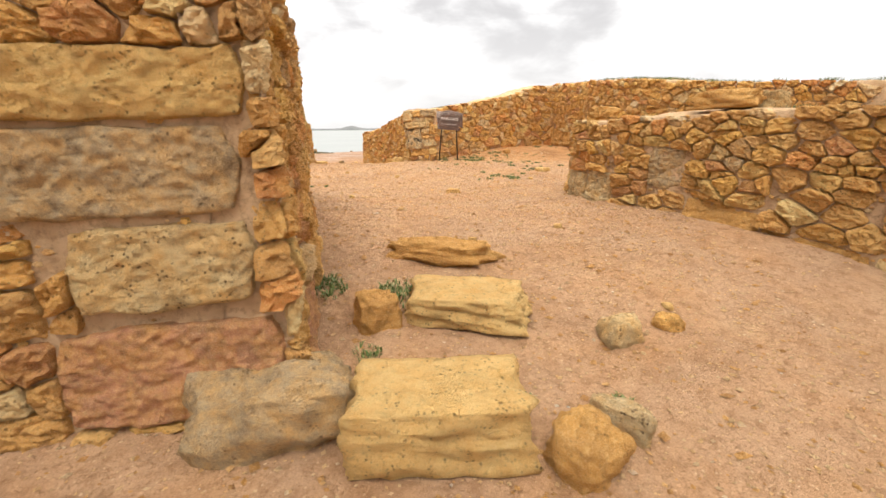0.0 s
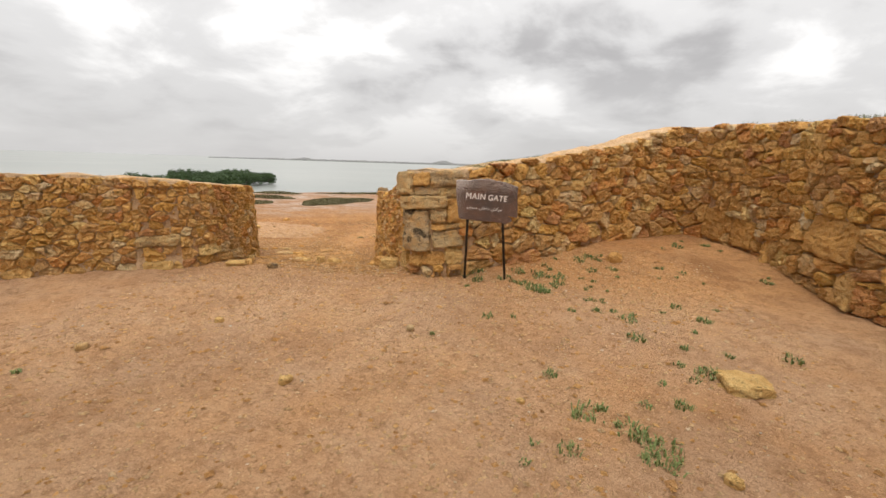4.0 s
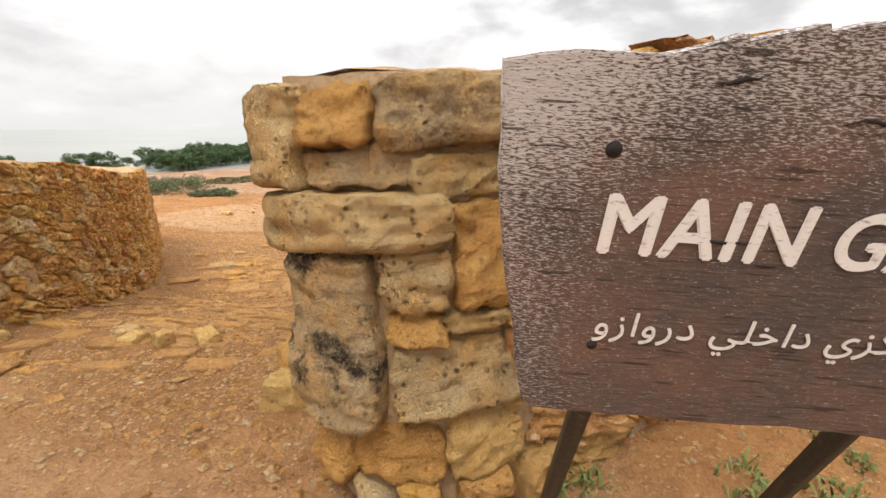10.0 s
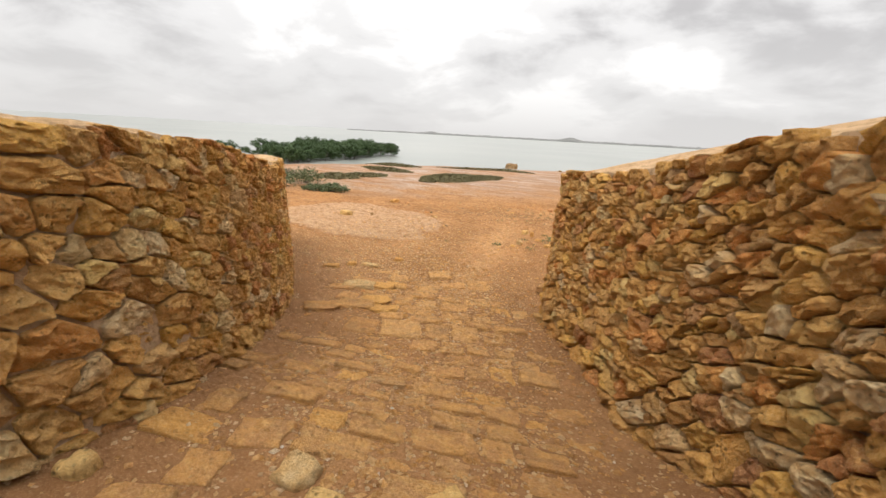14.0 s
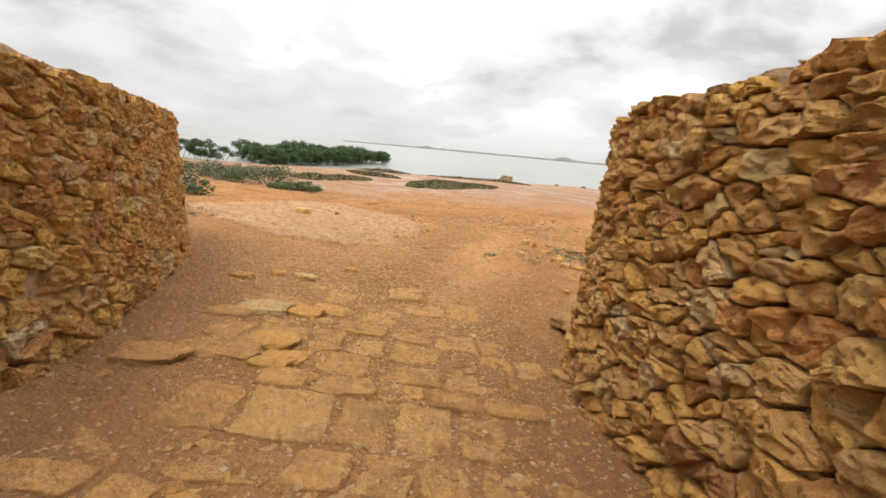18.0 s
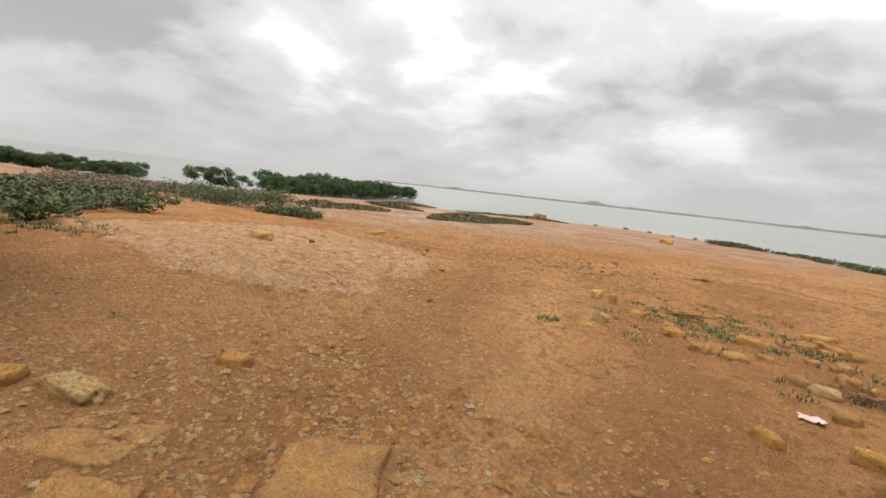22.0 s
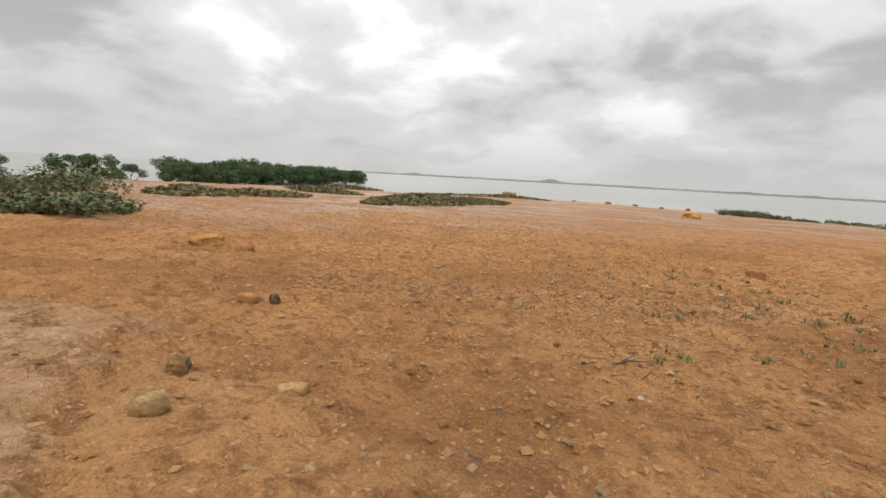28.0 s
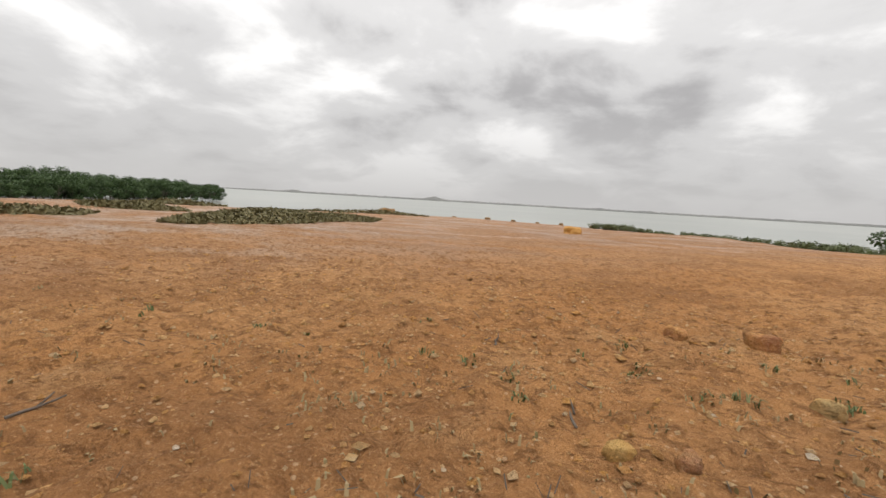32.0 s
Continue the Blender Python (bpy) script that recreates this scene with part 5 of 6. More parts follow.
lay = random.Random(21)
ax, ay, bx, by = 0.0, 20.7, -3.85, 27.9
length = math.hypot(bx - ax, by - ay)
ux, uy = (bx - ax) / length, (by - ay) / length
along = 0.0
while along < length:
    deep = lay.uniform(0.22, 0.36) if along < 0.45 * length else lay.uniform(0.3, 0.6)
    side = -1.75 + lay.uniform(-0.2, 0.2)
    while side < 1.45:
        wide = lay.uniform(0.22, 0.5) if along < 0.45 * length else lay.uniform(0.3, 0.62)
        f = along / length
        keep = 0.75 if f < 0.25 else 0.92 if f < 0.8 else 0.5
        if abs(side + wide / 2) > 1.25:
            keep *= 0.5
        if lay.random() < keep:
            px = ax + ux * (along + deep / 2) + uy * (side + wide / 2)
            py = ay + uy * (along + deep / 2) - ux * (side + wide / 2)
            slab(px, py, wide * 0.94, deep * 0.93, math.degrees(math.atan2(uy, ux)) - 90 + lay.uniform(-4, 4), lay.randint(1, 9999), lay.choice((0.0, 0.008, 0.018, 0.028)), OCHRE_BLOCK if lay.random() < 0.07 else FLAG)
        side += wide + 0.02
    along += deep + 0.02
for n, (x, y, w, d, h, turn, mat, text) in enumerate((
        (-0.6, 21.18, 0.18, 0.24, 0.13, 20, YELLOW_BLOCK, "upright yellow block set in the gate way"), (-0.25, 21.23, 0.12, 0.16, 0.16, -10, YELLOW_BLOCK, "small upright yellow block in the gate way"), (-0.07, 21.54, 0.32, 0.2, 0.12, -30, YELLOW_BLOCK, "rough yellow block in the gate way"),
        (0.95, 21.75, 0.4, 0.36, 0.12, 10, OCHRE_BLOCK, "broad flat stone at the wall's foot"), (1.32, 21.2, 0.38, 0.3, 0.16, -35, OCHRE_BLOCK, "broad orange stone at the pier's foot"), (1.62, 20.7, 0.36, 0.3, 0.22, 15, YELLOW_BLOCK, "pale stone at the pier's foot"),
        (-1, 20.27, 0.45, 0.3, 0.06, 10, FLAG, "flat grey stone sunk in earth"), (-1.29, 19.71, 0.34, 0.26, 0.10, 30, YELLOW_BLOCK, "pale yellow stone sunk in earth"), (-0.91, 21.34, 0.2, 0.2, 0.08, 0, PALE_BLOCK, "small pale stone sunk in earth"),
        (-3.51, 24.84, 0.55, 0.34, 0.07, 20, FLAG, "broad pale stone along the way"), (-3.78, 24.39, 0.5, 0.3, 0.07, 35, FLAG, "long pale stone along the way"), (-3.42, 25.23, 0.45, 0.3, 0.06, 25, OCHRE_BLOCK, "yellow stone along the way"), (-3.03, 24.9, 0.3, 0.22, 0.07, 10, OCHRE_BLOCK, "small orange stone along the way"),
        (-3.94, 26.06, 0.42, 0.3, 0.09, 15, OCHRE_BLOCK, "flat orange stone along the way"), (-4.24, 25.83, 0.55, 0.3, 0.10, 30, PALE_BLOCK, "flat pale stone along the way"), (-5.03, 28.21, 0.2, 0.15, 0.08, 20, OCHRE_BLOCK, "orange stone on gravelly earth"), (-5.56, 27.14, 0.2, 0.16, 0.08, 40, OCHRE_BLOCK, "orange stone on gravelly earth"), (-5.22, 27.37, 0.4, 0.16, 0.08, 10, PALE_BLOCK, "flat pale stone on gravelly earth"),
        (-5.66, 26.59, 0.3, 0.2, 0.08, 30, OCHRE_BLOCK, "broken stone by the wall's end"), (-0.87, 28.26, 1.1, 0.5, 0.12, 105, OCHRE_BLOCK, "buried edge of a wall footing"), (-1.05, 29.2, 0.9, 0.45, 0.10, 105, OCHRE_BLOCK, "buried edge of a wall footing"))):
    loose_stone(x, y, w, d, h, turn, mat, text, "paving_block" if n < 3 else "loose_stone", 120 + n, 0.3 if h < 0.14 else 0.12, boxy=0.75)

# ---- the open ground ----
for n, (x, y, w, h, mat, text) in enumerate((
        (-9.82, 31.75, 0.42, 0.16, YELLOW_BLOCK, "yellow stone on the open ground"), (-9.22, 32.47, 0.11, 0.06, DARK_STONE, "dark clod on the open ground"), (-3.86, 34.1, 0.26, 0.14, YELLOW_BLOCK, "yellow stone on reddish earth"), (-3.57, 33.97, 0.2, 0.16, OCHRE_BLOCK, "orange stone on reddish earth"), (-3.4, 32.21, 0.2, 0.12, PALE_BLOCK, "pale stone on reddish earth"),
        (-7.95, 34.78, 0.09, 0.06, DARK_STONE, "dark clod on the open ground"), (-6.42, 33.08, 0.11, 0.06, DARK_STONE, "dark clod on the open ground"), (-11.85, 37.62, 0.42, 0.16, OCHRE_BLOCK, "orange stone on the open ground"), (-11.12, 37.68, 0.24, 0.1, STONE, "brown stone on the open ground"),
        (-8.82, 36.12, 0.12, 0.07, DARK_STONE, "black lump lying on the open ground"), (-9, 36, 0.18, 0.08, RED_BLOCK, "red-brown lump on the open ground"), (-8.01, 34.83, 0.09, 0.05, DARK_STONE, "dark tuft of debris on sand"), (-7.67, 34.51, 0.12, 0.07, PALE_BLOCK, "white stone on sand"),
        (-5.31, 40.86, 0.16, 0.1, RED_BLOCK, "red-brown stone on the open ground"), (-4.96, 39.66, 0.14, 0.08, PALE_BLOCK, "pale stone on the open ground"), (-6.09, 38.92, 0.11, 0.06, YELLOW_BLOCK, "yellow pebble on the open ground"), (-5.84, 38.92, 0.12, 0.05, RED_BLOCK, "red-brown pebble on the open ground"), (-4.72, 57.1, 1.1, 0.35, OCHRE_BLOCK, "long orange rock on the silt flat"),
        (-1.84, 29.99, 0.2, 0.08, OCHRE_BLOCK, "orange stone by scattered rubble"), (-1.3, 30.12, 0.18, 0.09, STONE, "brown stone by scattered rubble"), (-4.62, 37.12, 0.11, 0.06, PALE_BLOCK, "pale stone beside grass"), (-7.5, 35.05, 0.14, 0.04, PALE_BLOCK, "flat pale stone on sand"))):
    loose_stone(x, y, w, w * 0.62, h, n * 37, mat, text, "loose_stone", 160 + n, 0.2)
loose_stone(-0.25, 29.75, 1.0, 1.3, 1.0, 30, OCHRE_BLOCK, "eroded rocky end of the gate wall", "rock_spur", 210, 0.2, boxy=0.35, lumpy=0.3)
loose_stone(-1.15, 28.85, 0.7, 1.6, 0.2, -8, FLAG, "long flat footing slab beside the gate wall", "footing_slab", 211, 0.25, boxy=0.8, lumpy=0.14)
loose_stone(-4.79, 40.68, 0.21, 0.12, 0.11, 14, RED_BLOCK, "red-brown block lying on the open ground", "brick_block", 200, 0.12, boxy=0.95, lumpy=0.04)

# rubble with grass to the side of the way
rub = random.Random(71)
for n in range(42):
    x, y = -1.45 + rub.gauss(0, 0.9), 33.5 + rub.gauss(0, 1.3)
    s = rub.uniform(0.07, 0.2)
    loose_stone(x, y, s * 1.4, s, s * 0.6, rub.uniform(0, 180), rub.choice((FLAG, STONE, OCHRE_BLOCK)), "yellow rubble stone lying in grass", "rubble_stone", 300 + n, 0.25, "rubble beside the way")
GREENS = [(-1.95 + rub.gauss(0, 0.8), 33.7 + rub.gauss(0, 1.2), rub.uniform(0.5, 1.1)) for _ in range(80)]
GREENS += [(-4.5 + rub.gauss(0, 0.9), 38.9 + rub.gauss(0, 0.9), rub.uniform(0.25, 0.6)) for _ in range(22)]
GREENS += [(-5.1 + rub.gauss(0, 1.0), 37.9 + rub.gauss(0, 0.7), rub.uniform(0.25, 0.55)) for _ in range(14)]
GREENS += [(-12.0 + rub.gauss(0, 0.8), 29.0 + rub.gauss(0, 0.4), rub.uniform(0.5, 1.2)) for _ in range(40)]
GREENS += [(x + rub.gauss(0, 0.12), y + rub.gauss(0, 0.1), rub.uniform(0.15, 0.4)) for x, y in ((-8.09, 39.9), (-9.23, 40.0), (-7.22, 40.37), (-6.48, 39.4), (-6.97, 39.7), (-4.9, 40.1), (-5.5, 39.5), (-8.13, 38.3), (-5.16, 31.0), (-6.2, 30.3), (-5.9, 36.8), (-6.0, 40.2), (-6.6, 27.9)) for _ in range(2)]
tufts("wayside_grass", GREENS, 3, GRASS, "patchy green grass on reddish earth", (0.02, 0.08), (25, 50), 0.15, 0.005)
DRY = [(rub.uniform(-11, -2), rub.uniform(36, 41), rub.uniform(0.3, 0.8)) for _ in range(90)]
DRY += [(rub.uniform(-9, -3.5), rub.uniform(38.3, 39.6), rub.uniform(0.4, 0.9)) for _ in range(70)]
tufts("dry_wisps", DRY, 4, STRAW, "dry straw wisps on reddish earth", (0.015, 0.045), (8, 20), 0.16, 0.006, "dry grass")

# twigs and dark debris
for n, (x, y, w) in enumerate(((-2.55, 33.95, 0.5), (-2.4, 39.8, 0.45), (-1.0, 31.5, 0.4))):
    rng = random.Random(n)
    heap = new("debris_heap")
    for k in range(16):
        bm = bmesh.new()
        a = rng.uniform(0, 3.14)
        r = w * rng.uniform(0.2, 0.55)
        cx, cy = rng.gauss(0, w * 0.2), rng.gauss(0, w * 0.12)
        limb(bm, (cx - r * math.cos(a), cy - r * math.sin(a), rng.uniform(0.0, 0.05)), (cx + r * math.cos(a), cy + r * math.sin(a), rng.uniform(0.02, 0.09)), 0.008, 0.003, 5, 3, rng, 0.12)
        part("twig", bm, DARK_STONE, heap)
    heap.location = (x, y, ground_z(x, y))
    tagged(heap, "low heap of dark twigs lying on the earth", "twigs")
for n, (x, y, turn, size) in enumerate(((-6.15, 36.5, 25, 0.5), (-6.2, 39.3, 80, 0.22), (-8.5, 38.6, 60, 0.2), (-6.65, 40.2, 70, 0.16))):
    rng = random.Random(50 + n)
    bm = bmesh.new()
    limb(bm, (-size / 2, 0, 0.01), (size / 2, 0.05, 0.03), 0.009, 0.004, 5, 4, rng, 0.12)
    limb(bm, (0, 0.02, 0.02), (size * 0.3, size * 0.22, 0.06), 0.006, 0.003, 5, 2, rng, 0.1)
    twig = part("dry_branch", bm, BARK)
    twig.location, twig.rotation_euler = (x, y, ground_z(x, y)), (0, 0, radians(turn))
    tagged(twig, "thin dry branch lying on the earth", "branch")
# a line of drift litter across the way
lit = random.Random(61)
verts, faces = [], []
for n in range(900):
    f = lit.random()
    x = -9.6 + 4.6 * f + lit.gauss(0, 0.15)
    y = 36.9 + 1.7 * f + 0.25 * rough(f * 7, 3.0) + lit.gauss(0, 0.3)
    if n % 5 == 0:
        x, y = lit.uniform(-10, -3), lit.uniform(35, 42)
    a, r, w = lit.uniform(0, 3.14), lit.uniform(0.01, 0.045), lit.uniform(0.0012, 0.003)
    dx, dy, k = math.cos(a), math.sin(a), len(verts)
    z0, z1 = ground_z(x - dx * r, y - dy * r) + 0.006, ground_z(x + dx * r, y + dy * r) + lit.uniform(0.006, 0.025)
    verts += [(x - dx * r, y - dy * r, z0 + w), (x - dx * r - dy * w, y - dy * r + dx * w, z0 - w), (x - dx * r + dy * w, y - dy * r - dx * w, z0 - w),
              (x + dx * r, y + dy * r, z1 + w), (x + dx * r - dy * w, y + dy * r + dx * w, z1 - w), (x + dx * r + dy * w, y + dy * r - dx * w, z1 - w)]
    faces += [(k, k + 1, k + 4, k + 3), (k + 1, k + 2, k + 5, k + 4), (k + 2, k, k + 3, k + 5), (k, k + 2, k + 1), (k + 3, k + 4, k + 5)]
tagged(shape("drift_litter", verts, faces, BARK, smooth=False), "thin line of dark twig litter on reddish earth", "litter", kind="stuff")
# a scrap of plastic
bm = bmesh.new()
bmesh.ops.create_grid(bm, x_segments=9, y_segments=7, size=0.5)
for v in bm.verts:
    v.co = Vector((v.co.x * 0.17 + 0.02 * rough(v.co.y * 4, 1.0), v.co.y * 0.11, 0.02 + 0.035 * abs(rough(v.co.x * 5, v.co.y * 5, 3.0))))
bmesh.ops.solidify(bm, geom=bm.faces[:], thickness=0.003)
scrap = part("plastic_scrap", bm, plain("pink_plastic", ((0.35, (0.75, 0.66, 0.62)), (0.6, (0.70, 0.40, 0.36))), 0.4, 9.0))
scrap.location = (-1.52, 30.6, ground_z(-1.52, 30.6))
tagged(scrap, "crumpled pinkish plastic scrap on reddish earth", "litter")

# ---- gravel ----
def gravel(name, count, seed, area, size, label, squeeze=1.0, material=None):
    rng = random.Random(seed)
    verts, faces = [], []
    while len(verts) < count * 6:
        x, y = area(rng)
        s = rng.uniform(*size) * (1 + 1.2 * (rng.random() ** 6))
        z = ground_z(x, y) + s * 0.12
        k, a = len(verts), rng.uniform(0, 6.283)
        w, d, h = s * rng.uniform(0.7, 1.3), s * rng.uniform(0.6, 1.0), s * rng.uniform(0.35, 0.7) * squeeze
        c, q = math.cos(a), math.sin(a)
        verts += [(x + c * w, y + q * w, z), (x - q * d, y + c * d, z - 0.2 * h), (x - c * w, y - q * w, z + 0.1 * h), (x + q * d, y - c * d, z), (x + c * w * 0.2, y + q * w * 0.3, z + h), (x, y, z - h)]
        faces += [(k, k + 1, k + 4), (k + 1, k + 2, k + 4), (k + 2, k + 3, k + 4), (k + 3, k, k + 4), (k + 1, k, k + 5), (k + 2, k + 1, k + 5), (k + 3, k + 2, k + 5), (k, k + 3, k + 5)]
    tagged(shape(name, verts, faces, material or PEBBLE, smooth=False), label, "gravel", kind="stuff")


def path_x(y):
    return lerp_table(((1.0, 4.7), (7.0, 5.6), (12.0, 4.7), (17.0, 3.0), (20.0, 1.0), (23.0, -1.0), (27.0, -3.0), (32.0, -5.2), (38.0, -6.6), (46.0, -8.0)), y)


def near_way(rng):
    y = rng.uniform(3.0, 42)
    return path_x(y) + rng.gauss(0, 2.0), y


def court_floor(rng):
    return rng.uniform(-2.0, 8.0), rng.uniform(4.0, 22)


def sign_floor(rng):
    return rng.uniform(2.4, 7.0), rng.uniform(18.8, 22.6)


def gate_floor(rng):
    y = rng.uniform(20, 29)
    return path_x(y) + rng.gauss(0, 1.1), y


def crust_floor(rng):
    return rng.gauss(-6.3, 1.6), rng.gauss(28.6, 1.8)


def open_near(rng):
    y = rng.uniform(25.5, 33.0)
    return path_x(y) + rng.gauss(0, 2.4), y


def open_floor(rng):
    y = rng.uniform(29.0, 43.0)
    return path_x(y) + rng.gauss(0, 2.6), y


gravel("gravel", 12000, 5, near_way, (0.005, 0.02), "fine loose gravel along the trodden way")
gravel("sign_gravel", 5000, 9, sign_floor, (0.004, 0.014), "fine pale gravel about the sign's posts")
gravel("court_gravel", 12000, 6, court_floor, (0.006, 0.022), "fine loose gravel on the court's sand")
gravel("gate_gravel", 9000, 7, gate_floor, (0.005, 0.020), "stone chips over the paved gate way")
gravel("crust_gravel", 7000, 8, crust_floor, (0.006, 0.022), "stone chips on the pale crust beside the way")
gravel("court_clods", 6000, 14, court_floor, (0.010, 0.032), "crumbled lumps of earth on the court's sand", 0.8, CLOD)
gravel("gate_clods", 5000, 15, gate_floor, (0.010, 0.036), "crumbled lumps of earth over the gate way", 0.8, CLOD)
gravel("field_stones", 1200, 17, open_near, (0.010, 0.028), "scattered small stones on reddish earth", 1.3, STONE_ISLAND)
gravel("field_clods", 7000, 16, open_floor, (0.007, 0.024), "crumbled lumps of earth on the open ground", 0.8, CLOD)

# ---- plants of the shore ----
def salt_mat(name, spots, seed, material, label, leaf=0.05, count=60, high=0.10):
    rng = random.Random(seed)
    verts, faces = [], []
    for x, y, rx, ry, n in spots:
        for _ in range(n):
            a, r = rng.uniform(0, 6.283), math.sqrt(rng.random())
            px, py = shore_place(x + rx * r * math.cos(a) * (1 + 0.25 * rough(a * 1.2, x)), y + ry * r * math.sin(a) * (1 + 0.25 * rough(a * 1.2, y)))
            z = ground_z(px, py) + rng.uniform(0.0, high) * (1.15 - r * r) + max(0.0, 0.35 * (1 - r * r) * rough(px * 0.4, py * 0.4, 2.0)) * high * 2
            u = Vector((rng.gauss(0, 1), rng.gauss(0, 1), rng.gauss(0, 0.7))).normalized() * leaf * rng.uniform(0.6, 1.7)
            w = u.cross(Vector((rng.gauss(0, 1), rng.gauss(0, 1), rng.gauss(0, 1)))).normalized() * leaf * 0.5
            p, k = Vector((px, py, z)), len(verts)
            verts += [p - u, p + w, p + u, p - w]
            faces.append((k, k + 1, k + 2, k + 3))
    return tagged(shape(name, verts, faces, material, smooth=False), label, "salt marsh plants", kind="stuff")


salt_mat("salt_marsh", [(-16.4, 51.0, 2.2, 4.6, 13000), (-15.6, 53.0, 1.7, 3.6, 7000)], 9, SALT_PLANT, "low island of olive salt-marsh plants on grey silt", 0.075, high=0.20)
salt_mat("marsh_fringe", [(-21.9, 46.0, 1.2, 2.4, 1600), (-24.5, 52.0, 2.6, 1.6, 2200), (-28.0, 57.0, 3.5, 1.5, 2200), (-21.5, 42.6, 1.6, 1.6, 1600), (-31, 60, 3, 1.2, 1500), (-20.5, 64.0, 6.0, 0.8, 1500)], 10, SALT_PLANT, "thin fringes of salt-marsh plants along the silt", 0.10, high=0.22)

veg = random.Random(88)
shrubs = [bush(veg, w, h, text, mat, "shrubs of the shore", dense=d, leaf=0.05) for w, h, mat, d, text in (
    (2.4, 0.40, SHRUB, 300, "low grey-green shrub growing on sand"), (3.0, 0.5, SHRUB, 330, "broad grey-green shrub growing on sand"), (2.6, 0.55, DRY_SHRUB, 300, "brownish half-dry shrub growing on sand"), (3.0, 0.95, SHRUB, 420, "tall grey-green bush growing on sand"))]


def plant(ob, spots, seed, size=(0.8, 1.25)):
    rng = random.Random(seed)
    for n, (x, y) in enumerate(spots):
        x, y = shore_place(x, y)
        k = rng.uniform(*size)
        m = Matrix.Translation((x, y, ground_z(x, y) - 0.04)) @ Matrix.Rotation(rng.uniform(0, 6.283), 4, "Z") @ Matrix.Scale(k, 4)
        if n == 0 and not ob.get("set"):
            ob.matrix_basis, ob["set"] = m, 1
        else:
            c = copy_thing(ob, m)
            c.scale = (k, k, k)


plant(shrubs[0], [(-14.6, 29.4), (-15.3, 30.5), (-17.2, 30.8), (-17.5, 31.6), (-18.4, 32.8), (-16.6, 36.9), (-17.2, 37.5), (-1.0, 69.8), (1.0, 71.4), (2.2, 68.0), (4.4, 61.5), (-2.9, 68.4)], 1)
plant(shrubs[1], [(-13.6, 28.2), (-15.9, 29.2), (-17.0, 28.6), (-19.0, 31.4), (-18.9, 30.0), (-3.1, 67.8), (3.4, 64.3), (5.0, 60.8), (6.1, 60.2), (6.9, 59.6), (8.0, 59.0)], 2)
plant(shrubs[2], [(-20.6, 30.8), (-22.0, 32.5), (-23.5, 33.5), (-22.6, 30.2), (-25.0, 32.0), (-24.8, 35.2), (-26.5, 34.0), (-27.5, 37.0), (-28.2, 33.5), (-30.0, 36.5), (-23.8, 39.2), (-25.2, 40.2)], 3)
plant(shrubs[3], [(-21.2, 36.2), (-19.6, 36.0), (-22.4, 37.8), (-20.6, 38.6), (-23.2, 36.6), (9.2, 58.4), (10.6, 57.4)], 4)

stand = [mangrove(veg, h, "dense dark green mangrove tree in shallow water", wide=w) for h, w in ((2.3, 1.5), (2.5, 1.6), (2.1, 1.7), (2.7, 1.45))]
tree_spots = []
edge_line = ((-48.5, 82.0), (-46.0, 73.0), (-43.6, 65.0), (-41.5, 58.0), (-40.2, 52.5))
for (x0, y0), (x1, y1) in zip(edge_line, edge_line[1:]):
    for k in range(4):
        f = k / 4
        for row in range(4):
            tree_spots.append((x0 + (x1 - x0) * f - row * 2.6 + veg.uniform(-0.8, 0.8), y0 + (y1 - y0) * f + row * 0.9 + veg.uniform(-0.8, 0.8)))
for k in range(48):
    tree_spots.append((-53 - veg.uniform(0, 9), 27 + k * 0.42 + veg.uniform(-0.8, 0.8)))
tree_spots += [(-47.0, 50.0), (-48.5, 49.0), (-46.0, 51.5), (9.8, 60.5), (12.2, 58.5)]
for n, spot in enumerate(tree_spots):
    spot = shore_place(*spot)
    which = stand[n % 4]
    k = veg.uniform(0.8, 1.12) * (0.72 if spot[1] < 50 and spot[0] < -45 else 1.0)
    z = max(ground_z(*spot), WATER_Z) - 0.05
    m = Matrix.Translation((*spot, z)) @ Matrix.Rotation(veg.uniform(0, 6.283), 4, "Z")
    if n < 4:
        which.matrix_basis = m
    else:
        c = copy_thing(which, m)
        c.scale = (k, k, k * veg.uniform(0.85, 1.05))

# a dark wreck of rock at the water's edge, and the far shore
loose_stone(*shore_place(-23.0, 77.6), 1.5, 0.9, 0.85, 10, DARK_STONE, "dark rock at the water's edge", "shore_rock", 400, 0.15)
for n, (x, y, w) in enumerate(((-13.0, 79.0, 0.5), (-10.5, 79.2, 0.4), (-16.0, 77.5, 0.4), (-6.0, 79.0, 0.5), (-3.5, 75.0, 0.5), (-2.4, 72.5, 0.6), (-1.6, 71.0, 0.7), (-8.2, 79.4, 0.35))):
    loose_stone(*shore_place(x, y), w, w * 0.7, w * 0.5, n * 31, DARK_STONE, "small dark rock on the shoreline", "shore_rock", 410 + n, 0.2, "dark rocks of the shoreline")
# distance haze is painted in: the shore's green is paled to grey
far_mat = earth_material("far_shore_hazed", (0.26, 0.265, 0.26), (0.31, 0.31, 0.30), (0.21, 0.22, 0.215), 0.004)
verts, faces, n = [], [], 450
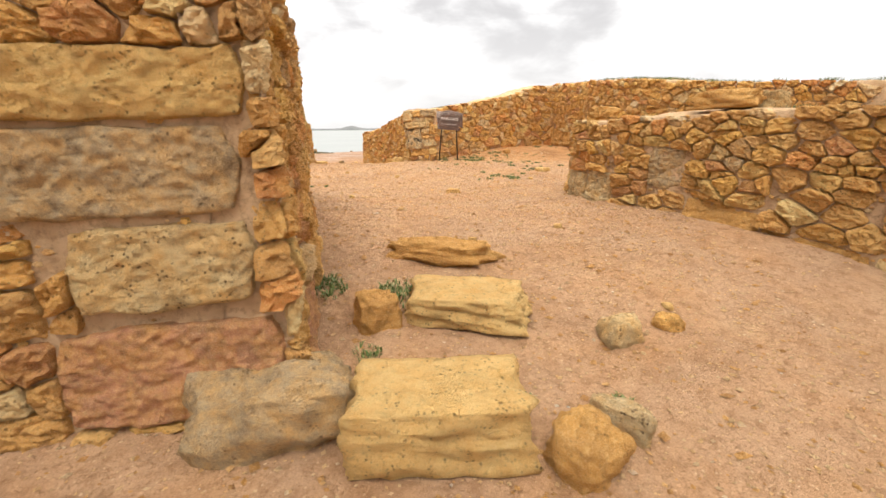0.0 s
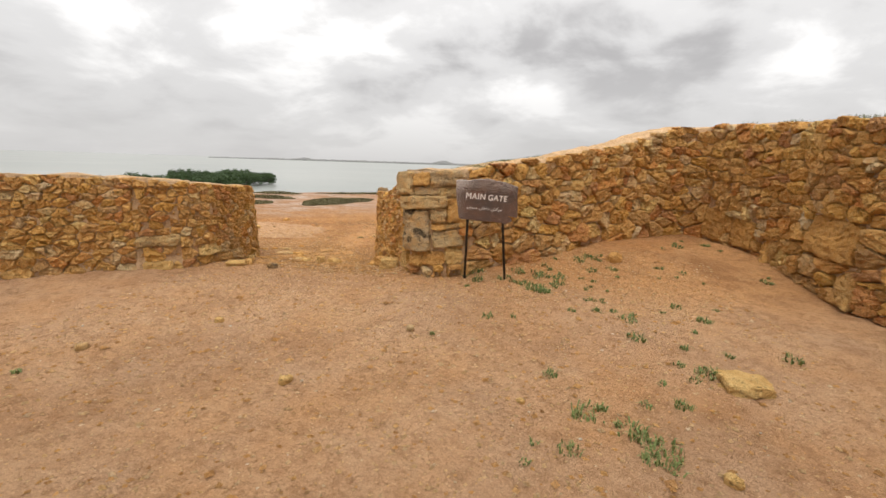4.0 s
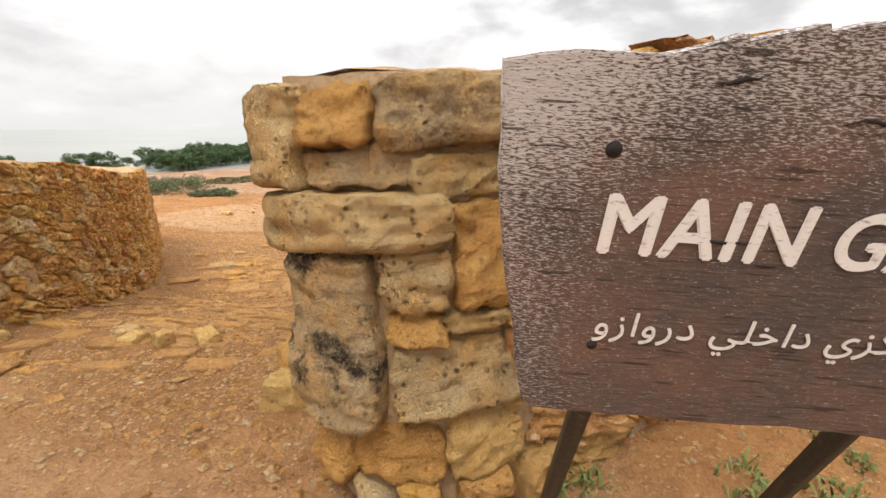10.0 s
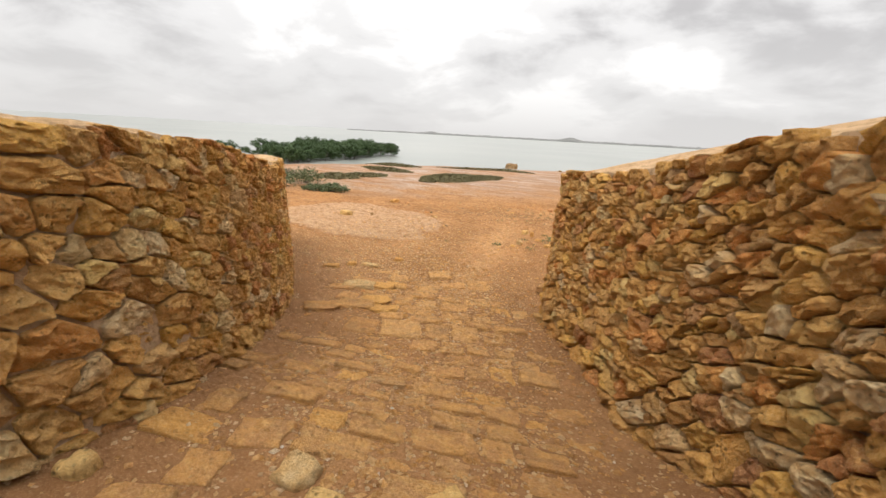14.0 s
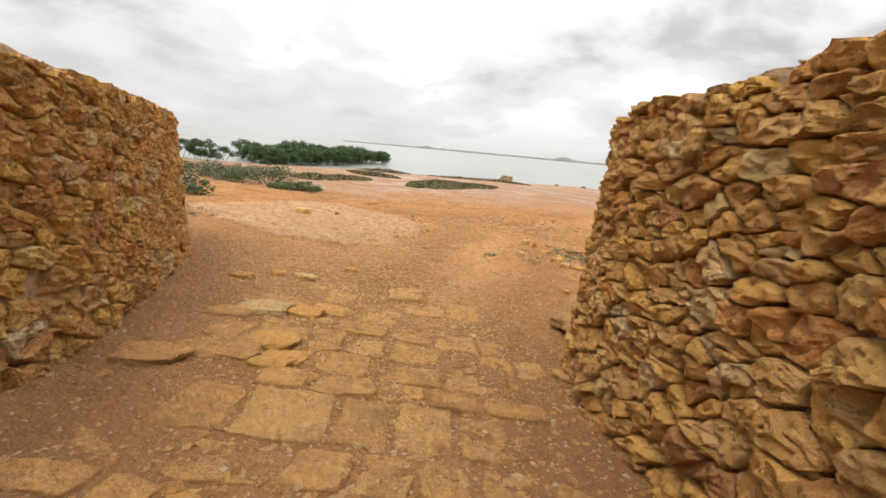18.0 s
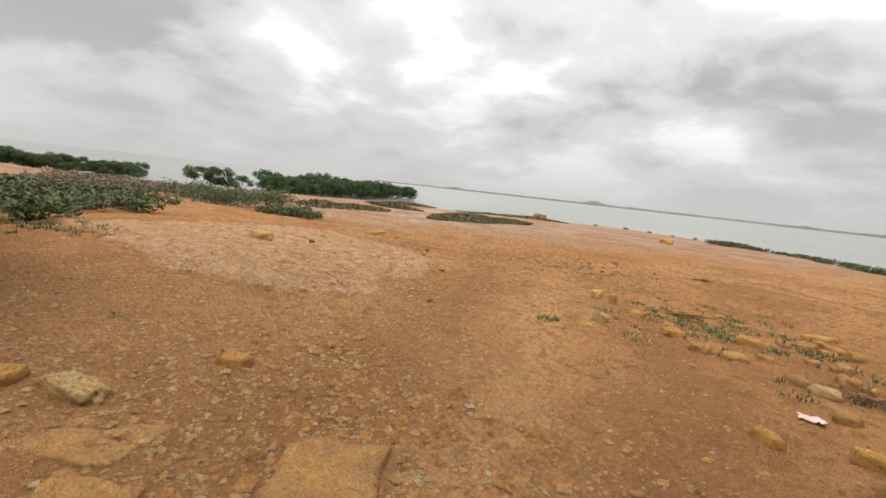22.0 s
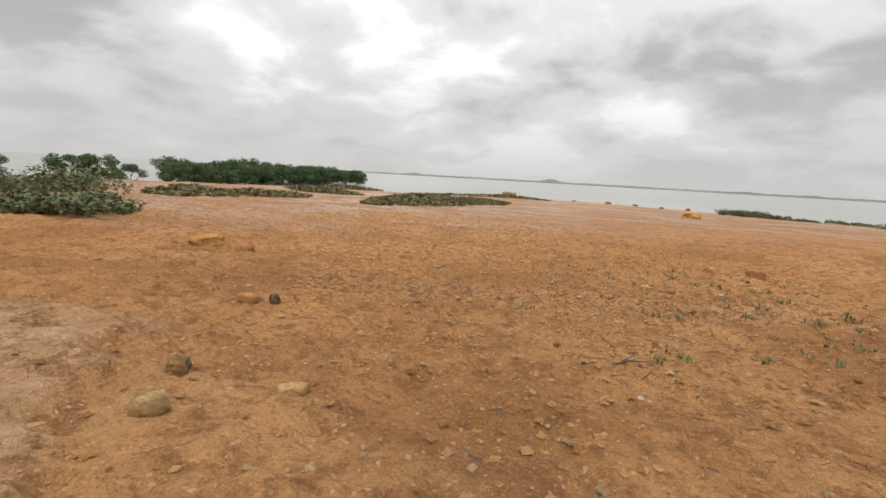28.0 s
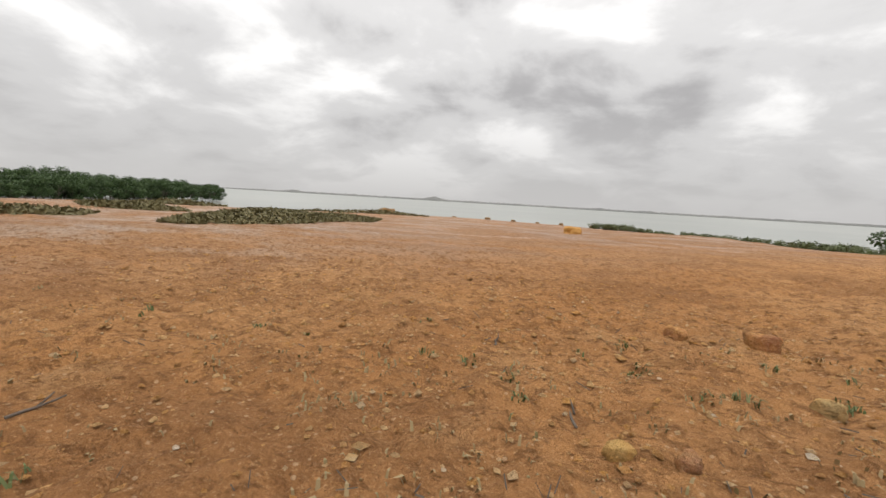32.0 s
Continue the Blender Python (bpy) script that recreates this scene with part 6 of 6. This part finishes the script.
for i in range(n + 1):
    a = radians(-41 + 130 * i / n)
    x, y = 1500 * math.sin(a), 1500 * math.cos(a)
    h = 5.0 + 4.0 * max(0.0, rough(i * 0.11, 1.0)) + 2.0 * rough(i * 0.7, 2.0)
    h += 9.0 * math.exp(-((math.degrees(a) + 13) / 0.9) ** 2) + 5.0 * math.exp(-((math.degrees(a) + 30.5) / 0.8) ** 2)
    h *= 0.3 + 0.7 * max(0.0, min(1.0, (math.degrees(a) + 42) / 14))
    verts += [(x, y, WATER_Z - 1), (x, y, WATER_Z + h), (x * 1.03, y * 1.03, WATER_Z + h + 1), (x * 1.03, y * 1.03, WATER_Z - 1)]
for i in range(n):
    for k in range(3):
        a = i * 4 + k
        faces.append((a, a + 1, a + 5, a + 4))
tagged(shape("backdrop_shore", verts, faces, far_mat), "thin hazy line of the far shore", "far shore", kind="structure")

# grass along the mound's crest
crest = random.Random(17)
MOUND = []
for _ in range(420):
    f, w = crest.uniform(0.12, 1.0), crest.uniform(0.6, 0.95)
    sa, sb = east_m[11] + (east_m[1] - east_m[11]) * f, court_m[0] + (court_m[3] + 0.1 - court_m[0]) * f
    p = east.place(sa, east.height(sa)).lerp(court.place(sb, court.height(sb)), w)
    MOUND.append((p.x, p.y, p.z + 0.16 * math.sin(math.pi * w) * min(1.0, f * 3) - 0.02))
for _ in range(160):
    s = crest.uniform(court_m[4], court_m[-1])
    p = court.place(s, court.height(s), -crest.uniform(0.5, 2.4))
    MOUND.append((p.x, p.y, p.z + 0.12))
for _ in range(60):
    s = crest.uniform(low_m[0] + 1, low_m[-1])
    p = low.place(s, low.height(s), -crest.uniform(1.2, 2.4))
    MOUND.append((p.x, p.y, p.z + 0.1))
verts, faces = [], []
for x, y, z in MOUND:
    for _ in range(26):
        a, r, h, t = crest.uniform(0, 6.283), 0.22 * crest.random(), crest.uniform(0.015, 0.06), crest.uniform(0, 6.283)
        bx, by, k = x + r * math.cos(a), y + r * math.sin(a), len(verts)
        dx, dy = math.cos(t), math.sin(t)
        verts += [(bx - dy * 0.006, by + dx * 0.006, z - 0.05), (bx + dy * 0.006, by - dx * 0.006, z - 0.05), (bx + dx * h * 0.9, by + dy * h * 0.9, z + h)]
        faces.append((k, k + 1, k + 2))
tagged(shape("mound_grass", verts, faces, GRASS, smooth=False), "thin green and straw grass on top of the walls", "grass", kind="stuff")

# ---- stones of the walls, last ----
SMALL = ((0.0, 0.34, 0.17), (0.35, 0.24, 0.13), (0.7, 0.20, 0.115), (1.0, 0.22, 0.12))
LARGE = ((0.0, 0.42, 0.20), (0.4, 0.27, 0.15), (1.0, 0.23, 0.125))
GREAT = tuple((f, w * BIG, t * BIG) for f, w, t in LARGE)
lay_stones(wall_west, west, SMALL, 11, west_m[5], WEST_BLOCKS(west_m), gap=0.95, bulge=0.05, span=(west_m[0] + 2.0, west_m[13]), top_loose=0.0)
lay_stones(wall_east, east, SMALL, 12, east_m[7], EAST_BLOCKS(east_m), gap=0.95, bulge=0.07, span=(east_m[1], east_m[-1] - 0.1), top_loose=0.02)
lay_stones(wall_north, court, GREAT, 13, court_m[2], COURT_BLOCKS(court_m), gap=0.93, bulge=0.075, span=(0.0, court_m[-1] - 0.5))
lay_stones(wall_south, near, GREAT, 14, near_m[3], NEAR_BLOCKS(near_m), gap=0.95, bulge=0.07, span=(near_m[1] - 2.0, near_m[-1]))
lay_stones(wall_low, low, GREAT, 15, low_m[3], LOW_BLOCKS(low_m), gap=0.94, bulge=0.09, span=(low_m[0], low_m[-1]))
